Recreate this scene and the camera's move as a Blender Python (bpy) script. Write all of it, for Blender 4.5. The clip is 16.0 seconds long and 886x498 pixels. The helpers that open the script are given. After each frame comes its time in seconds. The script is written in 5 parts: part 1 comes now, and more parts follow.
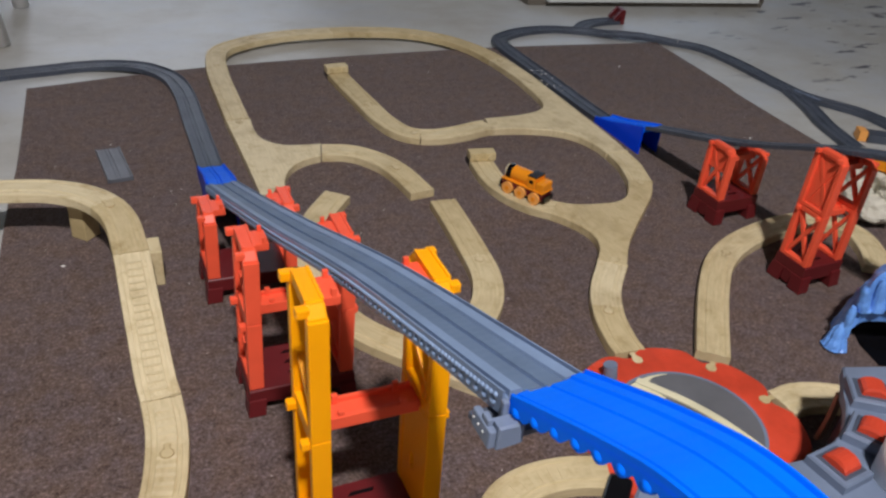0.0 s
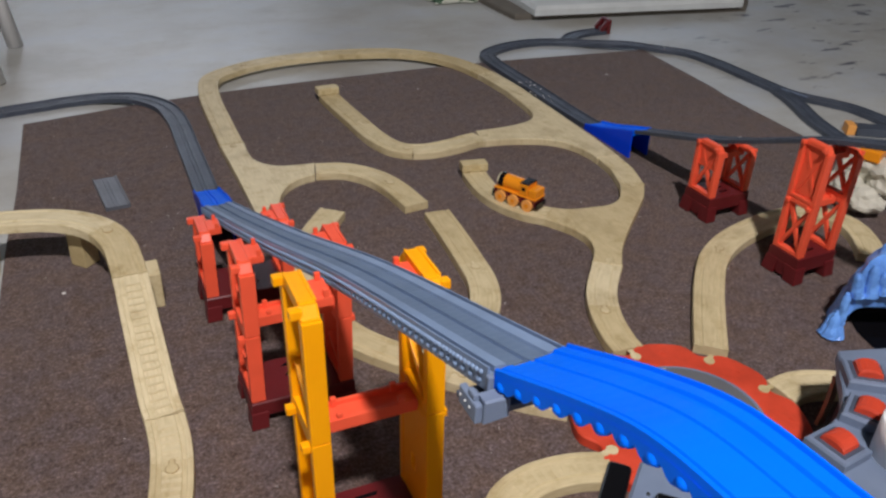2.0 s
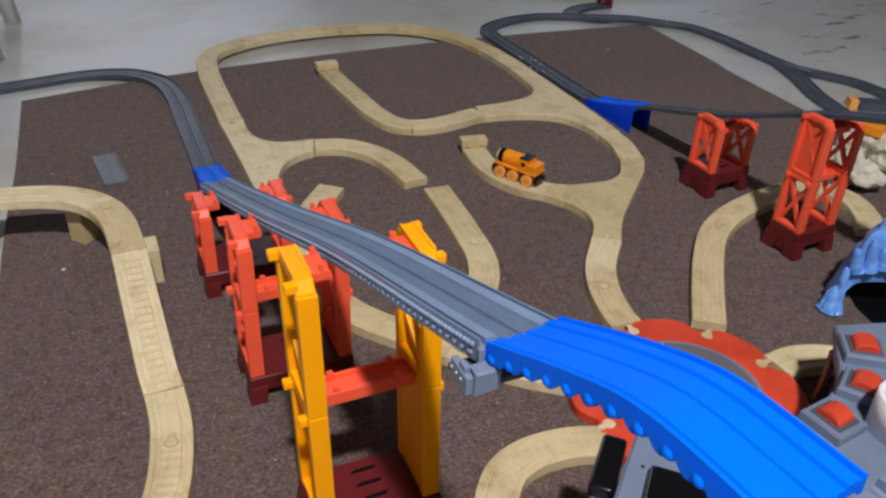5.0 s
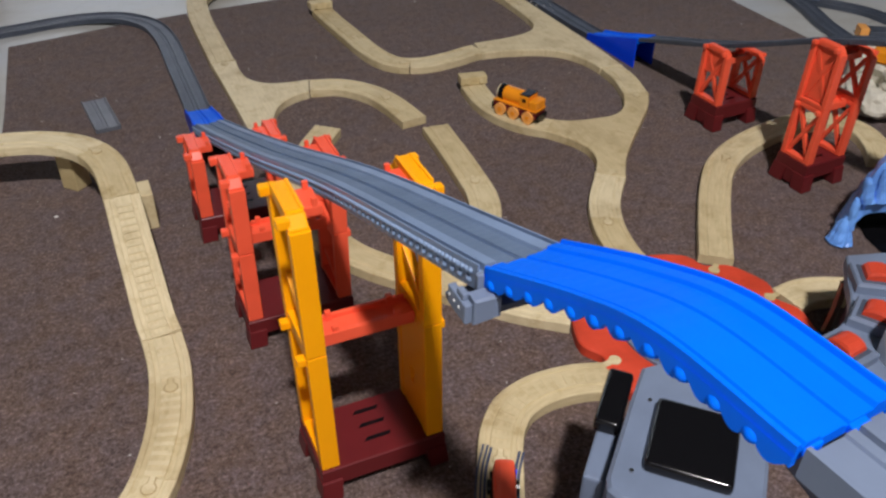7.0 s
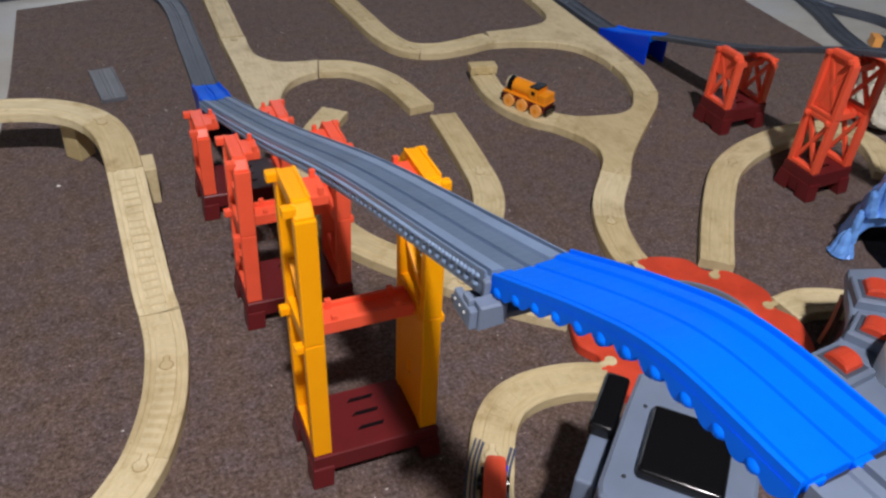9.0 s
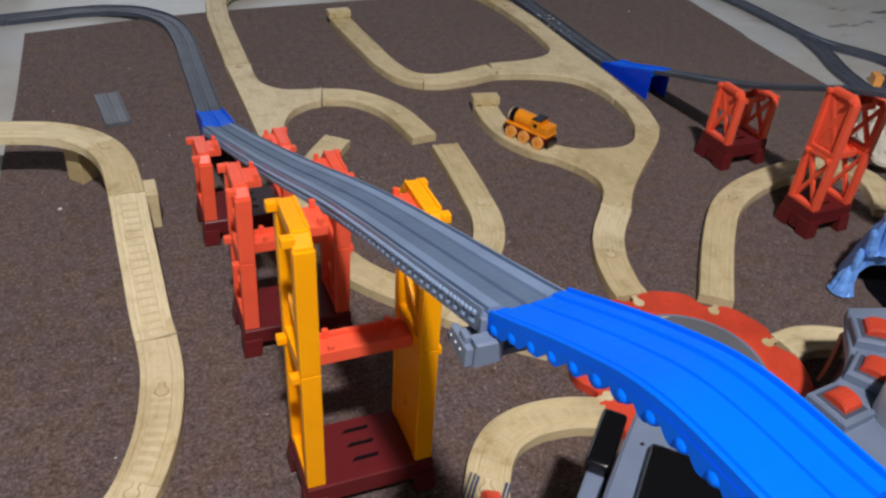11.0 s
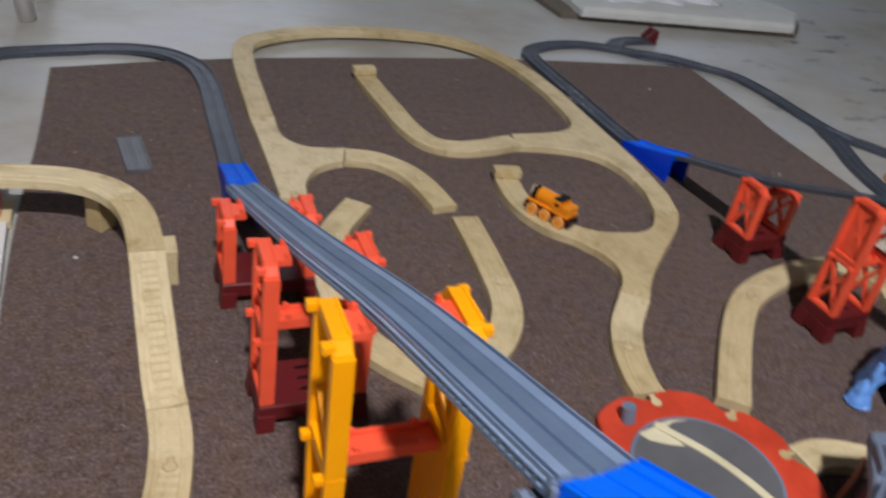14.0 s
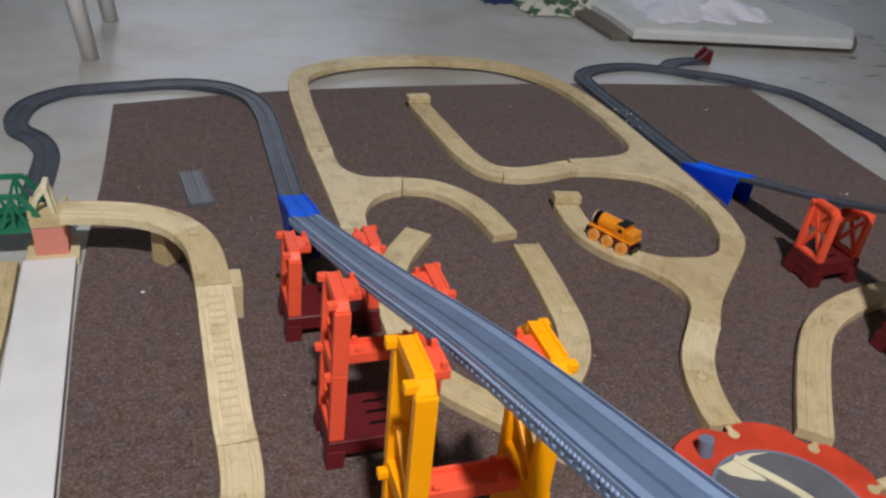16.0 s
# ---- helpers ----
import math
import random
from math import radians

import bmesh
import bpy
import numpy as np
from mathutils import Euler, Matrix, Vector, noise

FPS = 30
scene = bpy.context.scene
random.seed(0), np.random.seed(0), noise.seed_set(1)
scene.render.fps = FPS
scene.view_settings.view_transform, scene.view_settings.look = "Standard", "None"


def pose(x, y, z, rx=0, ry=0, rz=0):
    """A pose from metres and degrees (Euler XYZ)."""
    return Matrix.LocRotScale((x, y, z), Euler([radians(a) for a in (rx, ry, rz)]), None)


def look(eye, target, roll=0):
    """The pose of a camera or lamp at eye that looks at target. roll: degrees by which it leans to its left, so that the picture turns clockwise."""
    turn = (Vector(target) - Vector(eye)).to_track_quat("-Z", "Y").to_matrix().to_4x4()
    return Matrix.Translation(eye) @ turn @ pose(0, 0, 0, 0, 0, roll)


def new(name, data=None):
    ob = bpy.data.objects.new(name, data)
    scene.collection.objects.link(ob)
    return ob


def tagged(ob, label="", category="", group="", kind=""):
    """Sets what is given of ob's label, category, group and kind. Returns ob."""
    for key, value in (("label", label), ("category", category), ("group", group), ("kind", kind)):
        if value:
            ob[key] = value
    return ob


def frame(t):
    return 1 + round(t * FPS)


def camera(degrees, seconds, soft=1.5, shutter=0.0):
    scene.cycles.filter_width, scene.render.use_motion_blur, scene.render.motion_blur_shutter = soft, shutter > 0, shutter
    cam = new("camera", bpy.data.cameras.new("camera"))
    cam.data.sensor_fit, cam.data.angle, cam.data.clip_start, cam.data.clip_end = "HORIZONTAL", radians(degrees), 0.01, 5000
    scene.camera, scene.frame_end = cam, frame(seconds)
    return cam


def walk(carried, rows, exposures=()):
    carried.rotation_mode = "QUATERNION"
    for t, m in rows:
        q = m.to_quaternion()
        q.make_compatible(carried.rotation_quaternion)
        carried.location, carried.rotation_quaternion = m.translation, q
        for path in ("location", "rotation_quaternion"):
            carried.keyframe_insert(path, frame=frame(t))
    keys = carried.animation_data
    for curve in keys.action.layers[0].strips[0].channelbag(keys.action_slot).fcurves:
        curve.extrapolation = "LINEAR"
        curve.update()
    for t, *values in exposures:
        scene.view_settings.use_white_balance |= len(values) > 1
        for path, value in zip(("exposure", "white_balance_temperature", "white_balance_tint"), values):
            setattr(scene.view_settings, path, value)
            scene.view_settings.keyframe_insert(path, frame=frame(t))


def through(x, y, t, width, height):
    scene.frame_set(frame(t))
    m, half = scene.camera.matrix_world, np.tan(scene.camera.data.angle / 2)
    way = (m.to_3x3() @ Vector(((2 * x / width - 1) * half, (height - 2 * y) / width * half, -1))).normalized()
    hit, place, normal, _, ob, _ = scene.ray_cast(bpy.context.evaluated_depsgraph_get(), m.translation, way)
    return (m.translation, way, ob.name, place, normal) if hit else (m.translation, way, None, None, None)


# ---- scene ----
import functools

# the camera and its walk
cam = camera(56.59, 16.0, soft=2.5, shutter=0.4)
PATH = [
    (0, (-0.0150, -0.0270, 0.5766), (0.3510, 0.7344, 0.0415), 5.78),
    (0.5, (-0.0153, -0.0402, 0.5743), (0.3509, 0.7327, 0.0560), 4.82),
    (1, (-0.0145, -0.0477, 0.5738), (0.3509, 0.7284, 0.0599), 2.91),
    (1.5, (-0.0156, -0.0448, 0.5708), (0.3529, 0.7300, 0.0570), 3.38),
    (2, (-0.0122, -0.0478, 0.5681), (0.3543, 0.7292, 0.0563), 2.68),
    (2.5, (-0.0082, -0.0471, 0.5674), (0.3527, 0.7258, 0.0455), 3.05),
    (3, (-0.0060, -0.0471, 0.5655), (0.3522, 0.7203, 0.0337), 3.19),
    (3.5, (-0.0046, -0.0526, 0.5663), (0.3510, 0.7167, 0.0355), 2.24),
    (4, (-0.0081, -0.0517, 0.5673), (0.3509, 0.7154, 0.0356), 2.53),
    (6.3, (-0.0048, -0.0463, 0.5557), (0.3461, 0.7039, -0.0041), 1.79),
    (6.5, (-0.0029, -0.0433, 0.5492), (0.3434, 0.6975, -0.0264), 1.38),
    (7, (0.0004, -0.0416, 0.5461), (0.3419, 0.6921, -0.0412), 1.24),
    (7.5, (0.0029, -0.0413, 0.5433), (0.3401, 0.6928, -0.0462), 1.24),
    (8, (-0.0020, -0.0390, 0.5440), (0.3389, 0.6848, -0.0559), 3.03),
    (8.5, (-0.0036, -0.0334, 0.5490), (0.3394, 0.6847, -0.0565), 5.57),
    (9, (-0.0014, -0.0341, 0.5519), (0.3386, 0.6867, -0.0520), 4.50),
    (9.5, (0.0006, -0.0332, 0.5552), (0.3407, 0.6978, -0.0365), 4.96),
    (9.7, (0.0006, -0.0332, 0.5562), (0.3425, 0.7035, -0.0130), 6.10),
    (12, (0.0007, -0.0314, 0.5536), (0.3431, 0.7065, -0.0280), 4.47),
    (12.5, (0.0016, -0.0335, 0.5540), (0.3428, 0.7045, -0.0282), 4.11),
    (13, (-0.0037, -0.0323, 0.5531), (0.3425, 0.7049, -0.0271), 4.29),
    (13.5, (-0.0048, -0.0293, 0.5528), (0.3427, 0.7065, -0.0285), 4.72),
    (13.7, (-0.0044, -0.0302, 0.5522), (0.3428, 0.7051, -0.0300), 4.61),
    (13.8, (-0.0076, -0.0228, 0.5575), (0.3420, 0.7168, -0.0174), 5.54),
    (13.9, (-0.0170, -0.0008, 0.5735), (0.3398, 0.7517, 0.0203), 8.32),
    (14, (-0.0233, 0.0139, 0.5841), (0.3383, 0.7750, 0.0455), 10.17),
    (14.1, (-0.0351, 0.0292, 0.5836), (0.3037, 0.8032, 0.0450), 10.35),
    (14.2, (-0.0412, 0.0370, 0.5833), (0.2865, 0.8178, 0.0410), 10.44),
    (14.3, (-0.0444, 0.0413, 0.5832), (0.2770, 0.8255, 0.0480), 10.49),
    (14.5, (-0.0436, 0.0402, 0.5832), (0.2787, 0.8236, 0.0519), 10.48),
    (15, (-0.0442, 0.0397, 0.5827), (0.2695, 0.8290, 0.0547), 9.38),
    (15.5, (-0.0426, 0.0381, 0.5835), (0.2724, 0.8285, 0.0582), 8.49),
    (16, (-0.0398, 0.0334, 0.5809), (0.2728, 0.8274, 0.0595), 7.18),
]
walk(cam, [(t, look(eye, target, roll)) for t, eye, target, roll in PATH])

# ------------------------------------------------------------------ light
scene.view_settings.exposure = 0.0
world = bpy.data.worlds.new("world")
scene.world = world
world.use_nodes = True
wn = world.node_tree
sky = wn.nodes.new("ShaderNodeTexSky")
sky.sky_type = "NISHITA"
sky.sun_disc = False
sky.sun_elevation = radians(35)
wn.links.new(sky.outputs[0], wn.nodes["Background"].inputs[0])
wn.nodes["Background"].inputs[1].default_value = 0.12


def area_lamp(name, m, size, watts, colour, size_y=None):
    data = bpy.data.lights.new(name, "AREA")
    data.shape = "RECTANGLE" if size_y else "DISK"
    data.size, data.energy, data.color = size, watts, colour
    if size_y:
        data.size_y = size_y
    ob = new(name, data)
    ob.matrix_world = m
    return ob


LAMP = (-0.18, -1.00, 2.62)
area_lamp("ceiling_lamp_light", look(LAMP, (LAMP[0] + 0.001, LAMP[1], 0)), 0.17, 115, (1.0, 0.945, 0.965))
area_lamp("window_light", look((0.40, 4.40, 1.30), (0.4, 0.8, 0.3)), 1.6, 9, (0.64, 0.78, 1.0), 1.3)
area_lamp("window_light_east", look((3.35, 4.40, 1.30), (1.0, 0.8, 0.2)), 1.6, 6, (0.64, 0.78, 1.0), 1.3)


# -------------------------------------------------------------- materials
def nodes_of(name):
    m = bpy.data.materials.new(name)
    m.use_nodes = True
    return m, m.node_tree, m.node_tree.nodes["Principled BSDF"]


def add(nt, kind, **sets):
    n = nt.nodes.new(kind)
    for k, v in sets.items():
        n.inputs[k.replace("_", " ")].default_value = v
    return n


def ramp(nt, src, stops):
    r = nt.nodes.new("ShaderNodeValToRGB")
    while len(r.color_ramp.elements) < len(stops):
        r.color_ramp.elements.new(0.5)
    for e, (p, c) in zip(r.color_ramp.elements, stops):
        e.position, e.color = p, (*c, 1)
    nt.links.new(src, r.inputs[0])
    return r.outputs[0]


def mix(nt, kind, fac, a, b):
    n = nt.nodes.new("ShaderNodeMix")
    n.data_type, n.blend_type = "RGBA", kind
    for sock, v in ((n.inputs[0], fac), (n.inputs[6], a), (n.inputs[7], b)):
        if isinstance(v, (int, float)):
            sock.default_value = v
        elif isinstance(v, tuple):
            sock.default_value = (*v, 1)
        else:
            nt.links.new(v, sock)
    return n.outputs[2]


def coords(nt, which, scale=(1, 1, 1)):
    c, m = nt.nodes.new("ShaderNodeTexCoord"), nt.nodes.new("ShaderNodeMapping")
    m.inputs["Scale"].default_value = scale
    nt.links.new(c.outputs[which], m.inputs[0])
    return m.outputs[0]


def noise_tex(nt, vec, scale, detail=4, rough=0.55):
    n = add(nt, "ShaderNodeTexNoise", Scale=scale, Detail=detail, Roughness=rough)
    nt.links.new(vec, n.inputs["Vector"])
    return n.outputs["Fac"]


def bump(nt, bsdf, height, strength, distance):
    b = add(nt, "ShaderNodeBump", Strength=strength, Distance=distance)
    nt.links.new(height, b.inputs["Height"])
    nt.links.new(b.outputs[0], bsdf.inputs["Normal"])
    return b


def plastic(name, rgb, rough=0.36, ribs=False, dusty=0.12, through=0.0, rib=0.35, shine=0.4):
    """Moulded plastic: faint clouding, scuffs in the gloss, fine grain; ribs: sleepers across a track."""
    m, nt, p = nodes_of(name)
    obj = coords(nt, "Object")
    cloud = noise_tex(nt, obj, 22, 5)
    fine = noise_tex(nt, obj, 420, 3)
    dark = tuple(c * (1 - 1.6 * dusty) for c in rgb)
    light = tuple(min(1, c * (1 + dusty) + 0.25 * dusty * 0.2) for c in rgb)
    col = ramp(nt, cloud, ((0.25, dark), (0.55, rgb), (0.85, light)))
    nt.links.new(col, p.inputs["Base Color"])
    r = nt.nodes.new("ShaderNodeMapRange")
    r.inputs[3].default_value, r.inputs[4].default_value = rough - 0.08, rough + 0.14
    nt.links.new(fine, r.inputs[0])
    nt.links.new(r.outputs[0], p.inputs["Roughness"])
    p.inputs["Specular IOR Level"].default_value = shine
    p.inputs["Subsurface Weight"].default_value = through
    p.inputs["Subsurface Radius"].default_value = (0.01, 0.004, 0.002)
    h = fine
    if ribs:
        uv = coords(nt, "UV")
        wave = add(nt, "ShaderNodeTexWave", Scale=42.0, Distortion=0.0)
        wave.bands_direction = "Y"
        nt.links.new(uv, wave.inputs["Vector"])
        s = nt.nodes.new("ShaderNodeMath")
        s.operation = "MULTIPLY_ADD"
        s.inputs[1].default_value = 0.12
        nt.links.new(fine, s.inputs[0])
        nt.links.new(wave.outputs["Fac"], s.inputs[2])
        h = s.outputs[0]
    bump(nt, p, h, rib if ribs else 0.12, 0.0008 if ribs else 0.0004)
    return m


def wood(name, light, dark, rough=0.55):
    """Lacquered beech: long grain along the piece, one tone for each piece, grey handling marks."""
    m, nt, p = nodes_of(name)
    uv = coords(nt, "UV", (1, 0.10, 1))
    grain = noise_tex(nt, uv, 340, 5, 0.65)
    blot = noise_tex(nt, coords(nt, "Object"), 17, 4)
    info = nt.nodes.new("ShaderNodeObjectInfo")
    col = ramp(nt, grain, ((0.28, dark), (0.62, light)))
    tone = ramp(nt, info.outputs["Random"], ((0.0, (0.80, 0.76, 0.67)), (0.40, (0.97, 0.97, 0.96)), (1.0, (1.05, 1.07, 1.12))))
    col = mix(nt, "MULTIPLY", 0.9, col, tone)
    stain = ramp(nt, blot, ((0.30, (0.70, 0.66, 0.60)), (0.50, (1, 1, 1))))
    col = mix(nt, "MULTIPLY", 0.75, col, stain)
    wear = noise_tex(nt, coords(nt, "Object"), 48, 5, 0.7)
    col = mix(nt, "MULTIPLY", 0.6, col, ramp(nt, wear, ((0.34, (0.74, 0.68, 0.56)), (0.46, (1, 1, 1)), (0.66, (1.06, 1.06, 1.08)))))
    scratch = noise_tex(nt, coords(nt, "Object", (1, 1, 0.5)), 150, 6, 0.7)
    col = mix(nt, "MULTIPLY", 0.75, col, ramp(nt, scratch, ((0.27, (0.45, 0.40, 0.34)), (0.36, (1, 1, 1)))))
    nt.links.new(col, p.inputs["Base Color"])
    p.inputs["Roughness"].default_value = rough
    p.inputs["Specular IOR Level"].default_value = 0.35
    bump(nt, p, grain, 0.16, 0.0005)
    return m


def carpet_material():
    m, nt, p = nodes_of("carpet_pile")
    obj = coords(nt, "Object")
    tuft = add(nt, "ShaderNodeTexVoronoi", Scale=520.0)
    nt.links.new(obj, tuft.inputs["Vector"])
    yarn = noise_tex(nt, obj, 260, 3, 0.7)
    fleck = noise_tex(nt, coords(nt, "Object", (1, 1, 0.3)), 620, 2, 0.6)
    col = ramp(nt, yarn, ((0.33, (0.066, 0.046, 0.038)), (0.44, (0.100, 0.073, 0.062)), (0.54, (0.130, 0.097, 0.084)), (0.68, (0.205, 0.160, 0.143))))
    col = mix(nt, "MULTIPLY", 0.9, col, ramp(nt, fleck, ((0.36, (0.74, 0.73, 0.73)), (0.50, (1, 1, 1)), (0.66, (1.26, 1.24, 1.24)))))
    mottle = noise_tex(nt, obj, 75, 4, 0.75)
    col = mix(nt, "MULTIPLY", 0.9, col, ramp(nt, mottle, ((0.36, (0.70, 0.64, 0.62)), (0.50, (1, 1, 1)), (0.64, (1.16, 1.13, 1.20)))))
    tint = noise_tex(nt, obj, 28, 3, 0.6)
    col = mix(nt, "MULTIPLY", 0.8, col, ramp(nt, tint, ((0.38, (1.05, 0.98, 0.90)), (0.62, (0.95, 0.97, 1.08)))))
    cloud = noise_tex(nt, obj, 5, 5)
    col = mix(nt, "MULTIPLY", 0.6, col, ramp(nt, cloud, ((0.3, (0.82, 0.80, 0.80)), (0.7, (1.06, 1.05, 1.06)))))
    nt.links.new(col, p.inputs["Base Color"])
    p.inputs["Roughness"].default_value = 0.95
    p.inputs["Specular IOR Level"].default_value = 0.1
    p.inputs["Sheen Weight"].default_value = 0.15
    bump(nt, p, tuft.outputs["Distance"], 0.4, 0.002)
    return m


def floor_material():
    """Worn, pale painted concrete with scuffs and darker chips."""
    m, nt, p = nodes_of("painted_floor")
    obj = coords(nt, "Object")
    big = noise_tex(nt, obj, 1.6, 5)
    col = ramp(nt, big, ((0.25, (0.37, 0.380, 0.380)), (0.5, (0.46, 0.478, 0.478)), (0.75, (0.53, 0.552, 0.555))))
    mid = noise_tex(nt, obj, 14, 6, 0.7)
    col = mix(nt, "MULTIPLY", 0.35, col, ramp(nt, mid, ((0.3, (0.72, 0.70, 0.66)), (0.6, (1, 1, 1)))))
    grime = noise_tex(nt, coords(nt, "Object", (1.0, 1.4, 1)), 3.4, 7, 0.62)
    col = mix(nt, "MULTIPLY", 0.8, col, ramp(nt, grime, ((0.34, (0.80, 0.74, 0.64)), (0.50, (1.0, 0.98, 0.92)), (0.64, (1.0, 1.02, 1.05)))))
    specks = noise_tex(nt, obj, 95, 4, 0.7)
    col = mix(nt, "MULTIPLY", 0.5, col, ramp(nt, specks, ((0.28, (0.55, 0.50, 0.44)), (0.38, (1, 1, 1)))))
    chips = noise_tex(nt, coords(nt, "Object", (1.0, 3.6, 1)), 6.0, 8, 0.66)
    chip = ramp(nt, chips, ((0.600, (0, 0, 0)), (0.625, (1, 1, 1))))
    sep = nt.nodes.new("ShaderNodeSeparateXYZ")
    nt.links.new(obj, sep.inputs[0])
    place = nt.nodes.new("ShaderNodeMapRange")
    place.inputs[1].default_value, place.inputs[2].default_value = 1.15, 1.6
    nt.links.new(sep.outputs[0], place.inputs[0])
    area = ramp(nt, place.outputs[0], ((0.0, (0, 0, 0)), (1.0, (1, 1, 1))))
    mask = mix(nt, "MULTIPLY", 1.0, chip, area)
    col = mix(nt, "MIX", mask, col, (0.12, 0.12, 0.14))
    nt.links.new(col, p.inputs["Base Color"])
    rr = nt.nodes.new("ShaderNodeMapRange")
    rr.inputs[3].default_value, rr.inputs[4].default_value = 0.30, 0.52
    nt.links.new(mid, rr.inputs[0])
    nt.links.new(rr.outputs[0], p.inputs["Roughness"])
    bump(nt, p, mid, 0.25, 0.004)
    return m


def cloth(name, rgb, spots=None):
    m, nt, p = nodes_of(name)
    obj = coords(nt, "Object")
    weave = noise_tex(nt, obj, 260, 3)
    col = ramp(nt, weave, ((0.3, tuple(c * 0.86 for c in rgb)), (0.7, rgb)))
    if spots:
        v = noise_tex(nt, obj, 26, 2)
        col = mix(nt, "MIX", ramp(nt, v, ((0.52, (0, 0, 0)), (0.56, (1, 1, 1)))), col, spots)
    nt.links.new(col, p.inputs["Base Color"])
    p.inputs["Roughness"].default_value = 0.9
    bump(nt, p, weave, 0.3, 0.002)
    return m


def plain(name, rgb, rough=0.6, scale=6.0, metal=0.0):
    m, nt, p = nodes_of(name)
    n = noise_tex(nt, coords(nt, "Object"), scale, 5)
    nt.links.new(ramp(nt, n, ((0.3, tuple(c * 0.88 for c in rgb)), (0.7, rgb))), p.inputs["Base Color"])
    p.inputs["Roughness"].default_value, p.inputs["Metallic"].default_value = rough, metal
    bump(nt, p, n, 0.1, 0.002)
    return m


M_FLOOR, M_CARPET = floor_material(), carpet_material()
# unseen walls and ceiling, kept dark to hold back bounced light
M_WALL, M_CEIL = plain("unseen_wall_tone", (0.20, 0.195, 0.18), 0.8, 3), plain("unseen_ceiling_tone", (0.28, 0.275, 0.26), 0.9, 3)
M_WOOD = wood("beech", (0.675, 0.575, 0.355), (0.545, 0.455, 0.260))
# darker beech that paints the shade in the gap round a peg
M_GAP_SHADE = wood("beech_gap_shade", (0.44, 0.33, 0.17), (0.34, 0.25, 0.12))
M_BLOCKWOOD = wood("block_wood", (0.66, 0.56, 0.33), (0.53, 0.435, 0.235))
M_BLUE = plastic("blue_plastic", (0.0003, 0.158, 0.97), 0.44, ribs=True, dusty=0.05, rib=0.08, shine=0.07)
M_BLUE2 = plastic("blue_plastic_side", (0.001, 0.055, 0.80), 0.36, dusty=0.04, shine=0.15)
M_GREY = plastic("blue_grey_plastic", (0.215, 0.305, 0.465), 0.34)
M_CHANNEL = plastic("dark_channel_plastic", (0.125, 0.185, 0.285), 0.48, ribs=True, rib=0.12)
M_DGREY = plastic("dark_grey_plastic", (0.062, 0.075, 0.100), 0.44, ribs=True, dusty=0.2)
M_STATION = plastic("station_grey", (0.160, 0.205, 0.290), 0.46)
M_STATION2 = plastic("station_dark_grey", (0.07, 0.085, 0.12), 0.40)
M_DISC = plastic("disc_grey", (0.125, 0.13, 0.14), 0.36)
M_BLACK = plastic("black_plastic", (0.004, 0.004, 0.005), 0.16, dusty=0.0, shine=0.45)
M_RED = plastic("orange_red_plastic", (0.90, 0.112, 0.050), 0.32, dusty=0.08)
M_TABLE = plastic("turntable_red_plastic", (0.62, 0.066, 0.030), 0.42, dusty=0.22, shine=0.25)
M_DRED = plastic("dark_red_plastic", (0.120, 0.011, 0.013), 0.38, dusty=0.08)
M_YELLOW = plastic("yellow_plastic", (1.0, 0.40, 0.002), 0.32, dusty=0.03, through=0.05, shine=0.25)
M_ENGINE = plastic("engine_yellow", (0.85, 0.29, 0.012), 0.28, dusty=0.05)
M_WHEEL = plastic("wheel_orange", (0.88, 0.40, 0.10), 0.4, dusty=0.05)
M_IVORY = plastic("ivory_plastic", (0.70, 0.66, 0.45), 0.4)
M_GREEN = plastic("green_plastic", (0.010, 0.17, 0.085), 0.4)
M_PINK = plain("pink_block", (0.66, 0.24, 0.18), 0.6, 30)
M_WHITE = plain("white_board", (0.74, 0.76, 0.75), 0.45, 12)
M_PVC = plain("white_pipe", (0.88, 0.88, 0.87), 0.3, 10)
M_STEEL = plain("steel", (0.55, 0.55, 0.56), 0.25, 30, 1.0)
M_ROCK = plastic("blue_rock", (0.15, 0.36, 0.86), 0.26, dusty=0.3)
M_STONE = plain("pale_stone", (0.62, 0.60, 0.50), 0.8, 60)
M_MAT = plain("foam_mat", (0.66, 0.70, 0.69), 0.85, 20)
M_MATSIDE = plain("foam_mat_edge", (0.15, 0.135, 0.11), 0.9, 40)
M_CLOTH = cloth("white_cloth", (0.80, 0.84, 0.95))
M_PATTERN = cloth("patterned_cloth", (0.62, 0.64, 0.55), (0.06, 0.12, 0.07))
M_NAVY = cloth("navy_cloth", (0.02, 0.04, 0.14))
M_BROWN = plain("brown_panel", (0.30, 0.21, 0.135), 0.6, 30)
M_PLATE = plastic("adapter_grey", (0.12, 0.13, 0.15), 0.42, ribs=True)
M_PRINT = plain("printed_stripe", (0.05, 0.07, 0.13), 0.5, 60)
M_LINT = plain("white_lint", (0.75, 0.74, 0.70), 0.9, 200)
M_GLASS, glass_nodes, glass_bsdf = nodes_of("window_glass")
glass_bsdf.inputs["Transmission Weight"].default_value, glass_bsdf.inputs["Roughness"].default_value = 1.0, 0.02
M_LENS = plain("lamp_diffuser", (0.85, 0.84, 0.80), 0.5, 10)


